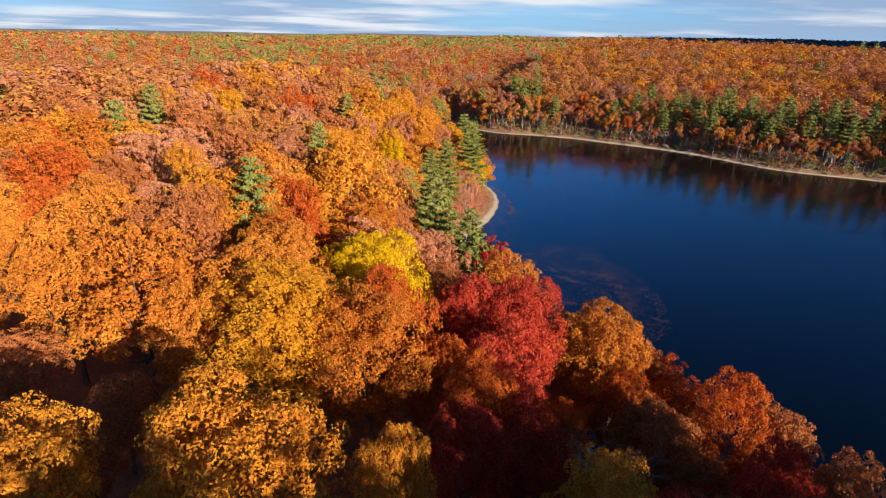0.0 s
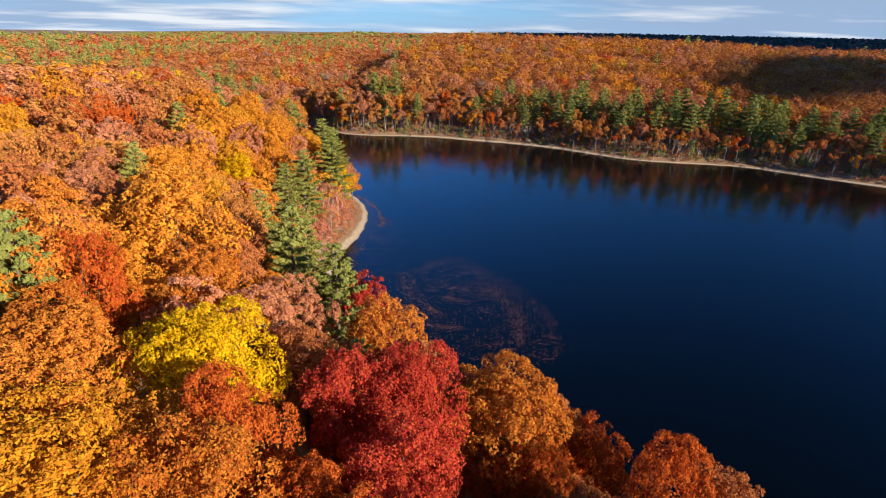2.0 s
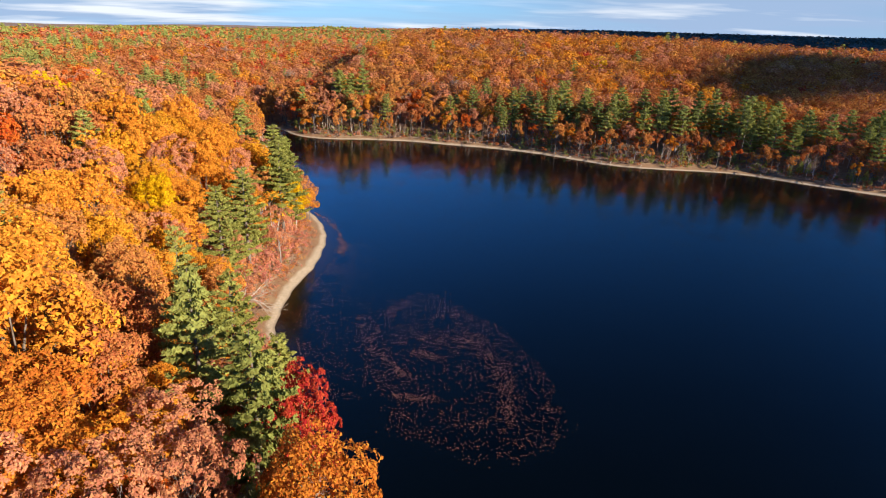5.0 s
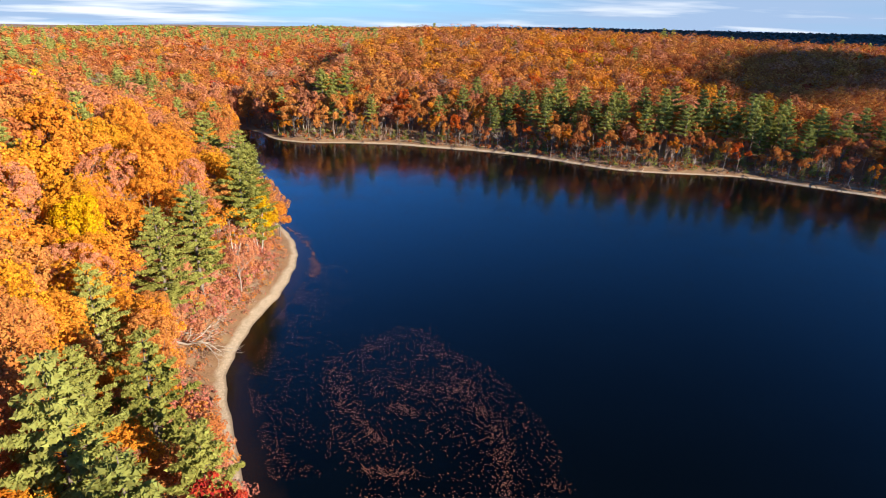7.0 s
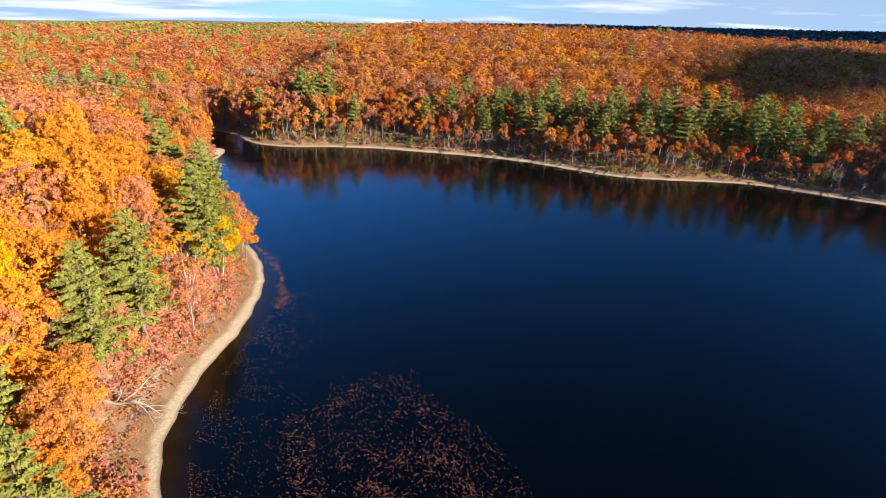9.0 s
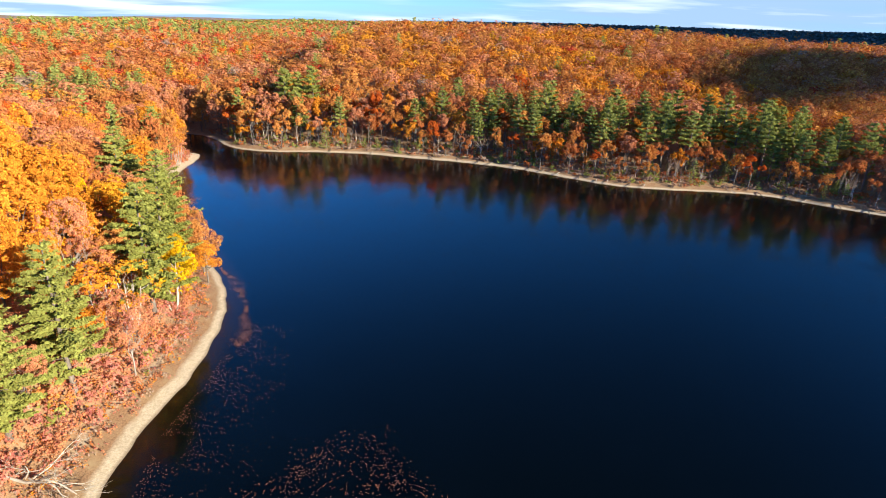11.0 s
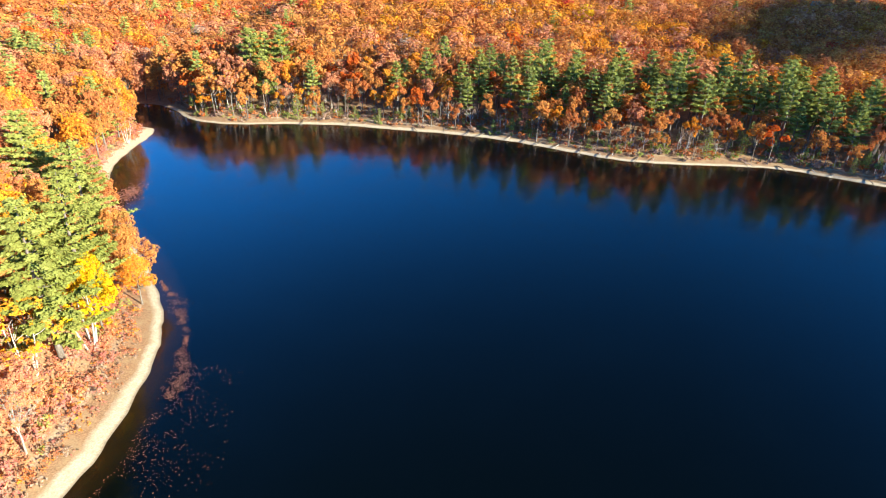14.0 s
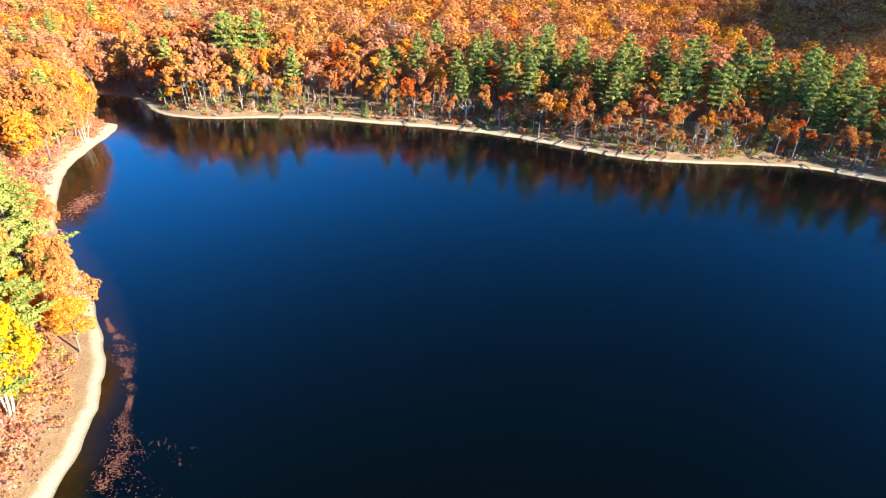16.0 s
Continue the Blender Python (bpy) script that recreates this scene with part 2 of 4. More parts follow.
def flat_mesh(name, verts, faces, mat, smooth_shade=False):
    """A mesh from arrays of vertices and of quads or triangles."""
    me = bpy.data.meshes.new(name)
    verts, faces = np.asarray(verts, np.float32), np.asarray(faces, np.int32)
    count, side = faces.shape
    me.vertices.add(len(verts))
    me.vertices.foreach_set("co", verts.ravel())
    me.loops.add(count * side)
    me.loops.foreach_set("vertex_index", faces.ravel())
    me.polygons.add(count)
    me.polygons.foreach_set("loop_start", np.arange(0, count * side, side, dtype=np.int32))
    if smooth_shade:
        me.polygons.foreach_set("use_smooth", np.ones(count, bool))
    for one in (mat if isinstance(mat, (list, tuple)) else [mat]):
        me.materials.append(one)
    me.update(calc_edges=True)
    return me


def sand_width(x, y):
    """How wide the bare sand lies along the water."""
    inlet = smooth(-x, 46, 54) * smooth(y, 278, 288)
    bank = np.maximum(smooth(95 - y, 0, 20), 0.55 * smooth(y, 225, 235) * smooth(x, 60, 100))
    cove = smooth(y, 192, 215) * smooth(282 - y, 0, 12) * smooth(-x, 10, 20)
    return (1.65 + 0.35 * np.sin(y * 0.11 + x * 0.07) + 2.6 * cove) * (1 - 0.85 * inlet) * (1 - 0.6 * bank)


def sheet(name, xs, ys, mat, height=None):
    gx, gy = np.meshgrid(xs, ys)
    gx, gy = gx.ravel(), gy.ravel()
    d = inland_of(gx, gy)
    z = height_of(gx, gy, d) if height is None else np.full(len(gx), height)
    w = len(xs)
    i = (np.arange(len(ys) - 1)[:, None] * w + np.arange(w - 1)).ravel()
    me = flat_mesh(name, np.stack([gx, gy, z], -1), np.stack([i, i + 1, i + w + 1, i + w], -1), mat, True)
    me.attributes.new("inland", "FLOAT", "POINT").data.foreach_set("value", d.astype(np.float32))
    me.attributes.new("sand", "FLOAT", "POINT").data.foreach_set("value", sand_width(gx, gy).astype(np.float32))
    return new(name, me)


def spread(core, ends, step, growth=1.22):
    """Coordinates that are even in the core and widen towards both ends."""
    inner = list(np.arange(core[0], core[1] + step, step))
    low, s = [core[0]], step
    while low[-1] > ends[0]:
        s *= growth
        low.append(max(low[-1] - s, ends[0]))
    high, s = [inner[-1]], step
    while high[-1] < ends[1]:
        s *= growth
        high.append(min(high[-1] + s, ends[1]))
    return np.array(low[:0:-1] + inner + high[1:])


tagged(sheet("ground", spread((-90, 190), (-4200, 4200), 1.5), spread((-20, 330), (-1500, 4600), 1.5), GROUND),
       "rolling forest floor of brown leaf litter with a sandy lake edge", "ground", kind="structure")
tagged(sheet("water", spread((-70, 200), (-75, 310), 2.5), spread((-110, 330), (-120, 330), 2.5), WATER, 0.0),
       "calm dark blue lake water with soft reflections", "lake", kind="structure")


# ---- trees: shapes ----
rng = np.random.default_rng(7)


def unit(v):
    return v / (np.linalg.norm(v, axis=-1, keepdims=True) + 1e-9)


def blades(centres, normals, size, long=1.0, along=None):
    """Three-cornered leaf tufts, one island each. Returns vertices and triangles."""
    n = len(centres)
    normals = unit(normals)
    side = rng.normal(size=(n, 3)) if along is None else along + 0.25 * rng.normal(size=(n, 3))
    u = unit(side - (side * normals).sum(1, keepdims=True) * normals)
    v = np.cross(normals, u)
    s = np.asarray(size)[:, None]
    wide = rng.uniform(0.36, 0.56, (n, 1)) / long
    skew = rng.uniform(-0.15, 0.15, (n, 1))
    tri = np.stack([centres + u * s * 0.62, centres - u * s * (0.40 + skew) + v * s * wide, centres - u * s * (0.36 - skew) - v * s * wide], 1)
    return tri.reshape(-1, 3), np.arange(3 * n).reshape(-1, 3)


def tube(points, radii, sides):
    """A tapered pipe along points. Returns vertices and quads."""
    p, r = np.asarray(points, float), np.asarray(radii, float)
    way = unit(np.gradient(p, axis=0))
    ref = np.where(np.abs(way[:, 2:3]) > 0.9, [[1.0, 0, 0]], [[0, 0, 1.0]])
    a = unit(np.cross(way, ref))
    b = np.cross(way, a)
    turn = np.linspace(0, 2 * np.pi, sides, endpoint=False)
    ring = p[:, None] + r[:, None, None] * (np.cos(turn)[None, :, None] * a[:, None] + np.sin(turn)[None, :, None] * b[:, None])
    i = np.arange(len(p) - 1)[:, None] * sides
    j = np.arange(sides)
    k = (j + 1) % sides
    return ring.reshape(-1, 3), np.stack([i + j, i + k, i + sides + k, i + sides + j], -1).reshape(-1, 4)


def joined(pieces):
    verts, faces, n = [], [], 0
    for v, f in pieces:
        verts.append(v)
        faces.append(f + n)
        n += len(v)
    return np.concatenate(verts), np.concatenate(faces)


def bent(start, end, sag, steps):
    u = np.linspace(0, 1, steps)[:, None]
    return np.asarray(start) * (1 - u) + np.asarray(end) * u + np.sin(u * np.pi) * np.asarray(sag)


def core_triangles():
    """The twenty faces of a unit icosahedron, as loose corners."""
    bm = bmesh.new()
    bmesh.ops.create_icosphere(bm, subdivisions=1, radius=1.0)
    out = np.array([[v.co[:] for v in f.verts] for f in bm.faces])
    bm.free()
    return out


CORE = core_triangles()


def broadleaf(leaves, leaf_size, lobes, radius=4.6, tall=16.0, low=0.30, clumps=13, order=0.30, jitter=0.40, solid=True, high=(0.36, 0.46), stout=1.0, lobe=(0.24, 0.44)):
    """A domed crown of billowing lobes, each a heap of leafy clumps round dense inner foliage, on a forked trunk: (trunk, crown)."""
    mid, half = tall * (0.5 + low / 2), tall * (1 - low) / 2
    way = unit(rng.normal(size=(lobes, 3)) + [0, 0, 0.5])
    centre = way * rng.uniform(0.50, 0.84, (lobes, 1)) * [radius, radius, half] + [0, 0, mid]
    size = rng.uniform(*lobe, lobes) * radius
    of = np.repeat(np.arange(lobes), clumps)
    face = unit(unit(rng.normal(size=(len(of), 3))) + 0.5 * way[of] + [0, 0, 0.2])
    heap = centre[of] + face * size[of, None] * rng.uniform(0.72, 1.08, (len(of), 1)) * [1, 1, 0.85]
    gap = np.linalg.norm((heap[:, None] - centre[None]) / size[None, :, None], axis=2)
    gap[np.arange(len(of)), of] = 9
    keep = gap.min(1) > 0.7
    heap, face, wide = heap[keep], face[keep], size[of][keep] * rng.uniform(0.19, 0.36, keep.sum())
    pick = rng.choice(len(heap), leaves, p=wide**2 / (wide**2).sum())
    out = unit(unit(rng.normal(size=(leaves, 3))) + 0.8 * face[pick] + [0, 0, 0.25])
    at = heap[pick] + out * wide[pick, None] * rng.uniform(0.72, 1.10, (leaves, 1))
    dome = unit((at - [0, 0, mid - half * 0.4]) / [radius, radius, half])
    crown = blades(at, unit(dome * order + out * (1 - order) + jitter * rng.normal(size=(leaves, 3))), leaf_size * rng.uniform(0.7, 1.35, leaves))
    if solid:   # denser, coarser foliage inside the lobes
        n = leaves // 3
        k = rng.choice(lobes, n, p=size**2 / (size**2).sum())
        turn = unit(rng.normal(size=(n, 3)))
        inner = centre[k] + turn * size[k, None] * rng.uniform(0.45, 0.78, (n, 1)) * [1, 1, 0.85]
        deep = blades(inner, unit(turn + 0.5 * rng.normal(size=(n, 3))), leaf_size * rng.uniform(1.0, 1.6, n))[0]
        crown = np.concatenate([crown[0], deep]), np.arange(len(crown[0]) + len(deep)).reshape(-1, 3)
    fork = tall * rng.uniform(*high)
    pieces = [tube(bent((0, 0, -0.6), (rng.uniform(-.4, .4), rng.uniform(-.4, .4), fork), (rng.uniform(-.2, .2), 0, 0), 4), stout * np.array((0.34, 0.26, 0.22, 0.18)), 6)]
    for k in rng.choice(lobes, min(lobes, 10), replace=False):
        pieces.append(tube(bent((0, 0, fork * rng.uniform(0.75, 1.0)), centre[k] + way[k] * size[k] * 0.6, (0, 0, -0.5), 4), stout * np.array((0.15, 0.10, 0.06, 0.02)), 3))
    return joined(pieces), crown


def pine(tufts, tuft_size, tall=20.0, reach=3.6, base=0.28, tiers=0.066):
    """A white pine: straight trunk, open tiers of level boughs, each a spray of upswept plumes: (trunk, crown)."""
    pieces = [tube(bent((0, 0, -0.6), (0, 0, tall), (rng.uniform(-.3, .3), rng.uniform(-.3, .3), 0), 6), np.linspace(0.32, 0.03, 6), 7)]
    boughs = []
    z = tall * base
    while z < tall * 0.985:
        t = (z - tall * base) / (tall * (1 - base))
        full = reach * (1 - t) ** 0.78 * (0.66 + 0.34 * min(1, t * 4)) * rng.uniform(0.70, 1.12) + 0.25
        first = rng.uniform(0, 6.3)
        for k in range(5):
            a, l = first + k * 1.257 + rng.uniform(-.35, .35), full * rng.uniform(0.6, 1.08)
            boughs.append((z + rng.uniform(-.22, .22), a, l, t))
        z += tall * tiers * (1 - 0.35 * t) * rng.uniform(0.8, 1.25)
    total = sum(b[2] ** 1.3 for b in boughs)
    at, normal, along = [], [], []
    for z, a, l, t in boughs:
        dir2 = np.array([math.cos(a), math.sin(a), 0.0])
        side2 = np.array([-dir2[1], dir2[0], 0.0])
        end = dir2 * l + [0, 0, z + l * (0.10 + 0.45 * t)]
        if l > 0.8:
            pieces.append(tube(bent((0, 0, z), end, (0, 0, -0.1 * l), 3), (0.06, 0.04, 0.015), 3))
        n = max(3, int(round(tufts * l**1.3 / total)))
        sprays = max(4, int(l * 4.5))   # side twigs, each with a plume of needles
        root = rng.uniform(0.22, 1.0, sprays)
        fan = rng.choice((-1.0, 1.0), sprays) * rng.uniform(0.35, 1.0, sprays) * (1.05 - root)
        root[-1], fan[-1] = 0.95, 0.0
        k = rng.integers(sprays, size=n)
        v = rng.uniform(0, 1, n)[:, None]
        twig = unit(dir2 + side2 * fan[k, None] * 1.6 + [0, 0, 0.30])
        long = (0.24 * l + 0.45) * v
        p = np.array([0, 0, z]) * (1 - root[k, None]) + end * root[k, None] + twig * long + rng.normal(size=(n, 3)) * [0.13, 0.13, 0.09]
        at.append(p)
        normal.append(unit(np.array([0, 0, 0.7]) + 0.6 * dir2 + 0.45 * rng.normal(size=(n, 3))))
        along.append(unit(twig + 0.35 * rng.normal(size=(n, 3))))
    at, normal, along = np.concatenate(at), np.concatenate(normal), np.concatenate(along)
    return joined(pieces), blades(at, normal, tuft_size * rng.uniform(0.7, 1.3, len(at)), 1.35, along)


def bare(tall=13.0, depth=4, spread_by=0.55):
    """A leafless tree: a trunk and its fans of twigs: (trunk, twigs)."""
    trunk, twigs = [], []

    def grow(start, way, length, radius, level):
        end = start + way * length
        sag = rng.normal(size=3) * length * 0.05
        steps = 3 if level < 3 else 2
        (trunk if level < 2 else twigs).append(tube(bent(start, end, sag, steps), np.linspace(radius, radius * 0.5, steps), 5 if level < 2 else 3))
        if level == depth:
            return
        for k in range(3 if level else 6):
            u = rng.uniform(0.45, 1.0)
            turn = unit(way + spread_by * rng.normal(size=3) + [0, 0, 0.25])
            grow(start + (end - start) * u, turn, length * rng.uniform(0.5, 0.72), radius * 0.5, level + 1)

    grow(np.array([0, 0, -0.5]), np.array([0.05, 0, 1.0]), tall * 0.42, 0.2, 0)
    return joined(trunk), joined(twigs)


def meshes(name, shape, wood, leaf):
    return flat_mesh(name + "_trunk", *shape[0], wood, True), flat_mesh(name + "_crown", *shape[1], leaf)


def many(count, make, name, wood=BARK):
    return [meshes(name, make(), wood, LEAF["orange"]) for _ in range(count)]


def half_bare(leaves, leaf_size):
    """A thinning tree whose fine pale twigs show between the leaves: (wood, crown)."""
    wood = bare(15.0, 4, 0.62)
    crown = broadleaf(leaves, leaf_size, 24, radius=4.8, tall=15.5, low=0.34, solid=False)[1]
    return joined(wood), crown


OAK_CLOSE = many(6, lambda: broadleaf(19000, 0.170, int(rng.integers(34, 44)), radius=rng.uniform(4.7, 5.3), low=rng.uniform(0.20, 0.32), clumps=22), "oak")
OAK_NEAR = many(7, lambda: broadleaf(9500, 0.215, int(rng.integers(26, 36)), radius=rng.uniform(4.7, 5.4), low=rng.uniform(0.20, 0.32), clumps=17), "oak")
OAK_NEXT = many(6, lambda: broadleaf(6200, 0.27, int(rng.integers(24, 32)), radius=rng.uniform(4.6, 5.3), low=rng.uniform(0.20, 0.32), clumps=15), "oak")
OAK_MID = many(6, lambda: broadleaf(2600, 0.40, int(rng.integers(20, 27)), radius=rng.uniform(4.4, 5.2), low=rng.uniform(0.08, 0.20), clumps=11), "oak")
THIN_NEAR = many(4, lambda: half_bare(8200, 0.21), "beech", SLIM_BARK)
THIN_MID = many(4, lambda: half_bare(3200, 0.34), "beech", SLIM_BARK)
SHORE_OAK = many(8, lambda: broadleaf(2100, 0.34, int(rng.integers(8, 14)), radius=rng.uniform(3.0, 4.2), tall=14.0, low=rng.uniform(0.20, 0.48), clumps=10, high=(0.45, 0.58), stout=0.55), "oak")
PINE_NEAR = many(5, lambda: pine(15000, 0.42, reach=rng.uniform(4.4, 5.4), base=rng.uniform(0.12, 0.22)), "pine")
PINE_FAR = many(7, lambda: pine(4600, 0.72, reach=rng.uniform(3.8, 4.8), base=rng.uniform(0.26, 0.44), tiers=0.084), "pine")
PINE_YOUNG = many(4, lambda: pine(900, 0.75, reach=rng.uniform(4.6, 6.0), base=0.06, tiers=0.08), "pine")
BARE = [meshes("bare", bare(), PALE_BARK, LEAF["grey"]) for _ in range(4)]
BUSHY = [meshes("bare", bare(11.0, 5, 0.60), PALE_BARK, LEAF["grey"]) for _ in range(2)]


def birch_clump(leaves, leaf_size):
    """Three or four pale leaning stems under one light crown: (stems, crown)."""
    crown = broadleaf(leaves, leaf_size, 14, radius=4.0, tall=13.0, low=0.24, solid=False)[1]
    stems = []
    for k in range(4):
        a = k * 1.6 + rng.uniform(-.4, .4)
        foot = np.array([math.cos(a), math.sin(a), 0]) * 0.45
        tip = np.array([math.cos(a) * rng.uniform(1, 2.4), math.sin(a) * rng.uniform(1, 2.4), rng.uniform(8, 11)])
        stems.append(tube(bent(foot - [0, 0, 0.5], tip, (0.3 * math.cos(a), 0.3 * math.sin(a), 0), 5), (0.16, 0.14, 0.11, 0.07, 0.03), 6))
        for _ in range(3):
            u = rng.uniform(0.4, 0.85)
            at = foot + (tip - foot) * u
            stems.append(tube(bent(at, at + [rng.uniform(-1.6, 1.6), rng.uniform(-1.6, 1.6), rng.uniform(0.8, 2)], (0, 0, -0.2), 3), (0.07, 0.05, 0.02), 4))
    return joined(stems), crown


BIRCH = [meshes("birch", birch_clump(1300, 0.36), PALE_BARK, LEAF["gold"]) for _ in range(3)]

WORDS = {"orange": "orange", "flame": "vivid orange", "rust": "rust-brown", "gold": "golden orange", "amber": "amber yellow", "yellow": "bright yellow", "red": "deep red", "scarlet": "fiery orange-red",
         "tan": "faded pinkish-tan", "spruce": "blue-green", "needles": "dark green", "bright_needles": "fresh yellow-green", "grey": "grey", "rose": "dusty rose"}
PLANTED = []   # (x, y, room) of every single tree


def tree(name, shape, x, y, tall, native, hue, label, group, crown_name="crown", widen=1.0):
    """One tree of a given height on the ground, turned at random."""
    z = float(height_of(x, y)[0])
    s = tall / native
    ob = new(name)
    ob.empty_display_size = 0.5
    ob.matrix_world = pose(x, y, z, 0, 0, float(rng.uniform(0, 360))) @ Matrix.Diagonal((s * widen, s * widen, s, 1))
    for part_name, me in (("trunk", shape[0]), (crown_name, shape[1])):
        p = new(part_name, me)
        p.parent = ob
        if part_name != "trunk":
            p.material_slots[0].link = "OBJECT"
            p.material_slots[0].material = LEAF[hue]
    PLANTED.append((x, y))
    return tagged(ob, label, "tree", group)


def ground_at(x, y):
    return float(height_of(x, y)[0])


def one(shapes):
    return shapes[int(rng.integers(len(shapes)))]


KIND = {"orange": "maple_tree", "flame": "maple_tree", "rust": "oak_tree", "gold": "hickory_tree", "amber": "hickory_tree", "yellow": "yellow_birch_tree", "red": "red_maple_tree", "scarlet": "red_maple_tree", "tan": "beech_tree"}


def oak(x, y, top, hue, wide=1.0):
    shapes = OAK_CLOSE if y < 52 and abs(x + 3) < 24 else OAK_NEAR if y < 62 else (OAK_NEXT if y < 105 or (y < 205 and x > -44) else OAK_MID)
    if hue == "orange" and y < 75:
        hue = "flame"
    if hue == "tan":
        shapes = THIN_NEAR if y < 80 or (y < 205 and x > -44) else THIN_MID
    name = KIND[hue]
    tree(name, one(shapes), x, y, max(top - ground_at(x, y), 7.0), 16.4, hue,
         f"broad {name[:-5].replace('_', ' ')} with {WORDS[hue]} autumn leaves on the wooded bank", "trees on the near bank", widen=wide)


def white_pine(x, y, top, near=True, hue="needles"):
    tree("pine_tree", one(PINE_NEAR if near else PINE_FAR), x, y, max(top - ground_at(x, y), 3.5), 20.3, hue,
         f"tall white pine with layered {WORDS[hue]} boughs among autumn trees", "white pines", widen=(1.25 if y > 150 else 1.2 if y > 115 else 1.0) if near else 1.0)


# ---- single trees on the near bank ----
for x, y, top in [(-14.7, 77.4, 27.6), (-8.4, 71.5, 24.8), (-26.2, 126, 21.8), (-24, 135.3, 23), (-20.3, 90.3, 20.6), (-15.8, 93.1, 20.4), (-26.3, 106.4, 21.4),
                  (-37, 189.9, 25.8), (-27.4, 183.1, 22.8), (-22.5, 167.5, 23), (-20.8, 154.5, 24.3), (-52.5, 256.5, 20),
                  (-50, 136, 32.2), (-39.2, 91, 32.2), (-30.6, 51.5, 34.3)]:
    white_pine(x, y, top, True, "bright_needles" if y > 86 else "needles")
white_pine(-9.0, 84.5, 17, True, "bright_needles")
white_pine(-4.0, 53.5, 22.0, True, "bright_needles")

for x, y, top, hue, wide in [(-14.6, 45.8, 29.3, "yellow", 1.0), (-18.9, 30.8, 30.9, "amber", 1.1), (-10.4, 38, 29.2, "scarlet", 0.66), (0.5, 46.5, 26.0, "red", 0.78),
                             (-3.6, 45.6, 25.8, "red", 0.8), (9.0, 48.6, 22.5, "orange", 0.95), (-5.5, 34.5, 24.8, "scarlet", 0.75), (-5.5, 74.2, 19.5, "red", 0.7),
                             (-2.2, 60.2, 22.5, "orange", 0.8), (2.0, 55.3, 21, "rust", 0.8), (20.6, 41, 21.0, "scarlet", 0.65), (-65.4, 176, 36, "yellow", 0.9),
                             (-68.3, 147, 33.2, "gold", 0.6), (-25.6, 70.6, 33.2, "gold", 1.0), (-32, 56, 34.2, "orange", 1.0), (-19.5, 162.5, 13.5, "yellow", 0.8), (-19.3, 176, 11.2, "orange", 0.95), (-17.6, 171.8, 8.8, "gold", 1.0), (-22.8, 181.5, 12.5, "orange", 0.8), (-27, 189, 13, "tan", 0.8), (-30.5, 195, 14, "rust", 0.8), (-33.5, 200.5, 13, "orange", 0.8),
                             (-12.4, 16.2, 31.4, "gold", 1.0), (-25.5, 47, 29.5, "orange", 0.9), (-21.5, 10.5, 31.5, "gold", 0.8), (-1.9, 31.5, 24.8, "scarlet", 0.85), (-1.4, 24.5, 25.2, "red", 0.75),
                             (-4.4, 17.4, 28.8, "gold", 0.45), (7.4, 22, 26.0, "gold", 0.75),
                             (-19.8, 55, 27.6, "tan", 1.0), (-13.8, 56.5, 26.2, "tan", 0.9), (-9.8, 61, 23.3, "tan", 0.8), (-8.3, 51, 24.6, "rust", 0.8)]:
    oak(x, y, top, hue, wide)


for x, y, top, hue, wide in [(7.3, 54.3, 17.8, "orange", 0.85), (11.6, 50, 19.5, "rust", 0.85), (15.6, 47, 17.5, "scarlet", 0.85), (20.8, 31, 21.6, "red", 0.62), (27, 33.5, 17, "rust", 0.8), (24.4, 41, 17.6, "rust", 0.75), (29.3, 36.2, 17.2, "rust", 0.8), (35, 32, 14.5, "red", 0.9), (41, 27, 13, "rust", 0.9), (-33.5, 45, 32.5, "rust", 0.7), (-27, 54, 31.5, "scarlet", 0.75), (-44.5, 59.5, 34, "gold", 0.6)]:
    oak(x, y, top, hue, wide)
for x, y, top in [(9.2, 31, 25.6), (16.5, 45.5, 14.0), (-4.5, 70, 15)]:
    tree("bare_tree", one(BUSHY), x, y, max(top - ground_at(x, y), 6), 11.0, "grey", "leafless grey tree with a fan of thin twigs", "bare trees", widen=1.3)
white_pine(-64, 72, 36.5)
for x, y, tall, hue in [(-19.6, 159, 11.5, "yellow"), (-22.4, 151, 10.5, "amber"), (-25, 146.5, 10, "gold"), (-48.5, 262, 9, "tan")]:
    tree("birch_tree", one(BIRCH), x, y, tall, 13.0, hue, f"white-stemmed birch clump with {WORDS[hue]} leaves above the beach", "birches by the beach", widen=1.15)
PLANTED += [(-17.2, 156.5), (-19.6, 148.5)]   # open ground in front of the birches


PLANTED += [(-21.5, 120.5), (-18.5, 119.5)]   # room for the fallen tree


def taken(x, y, room):
    p = np.array(PLANTED)
    return np.hypot(p[:, 0] - x, p[:, 1] - y).min() < room


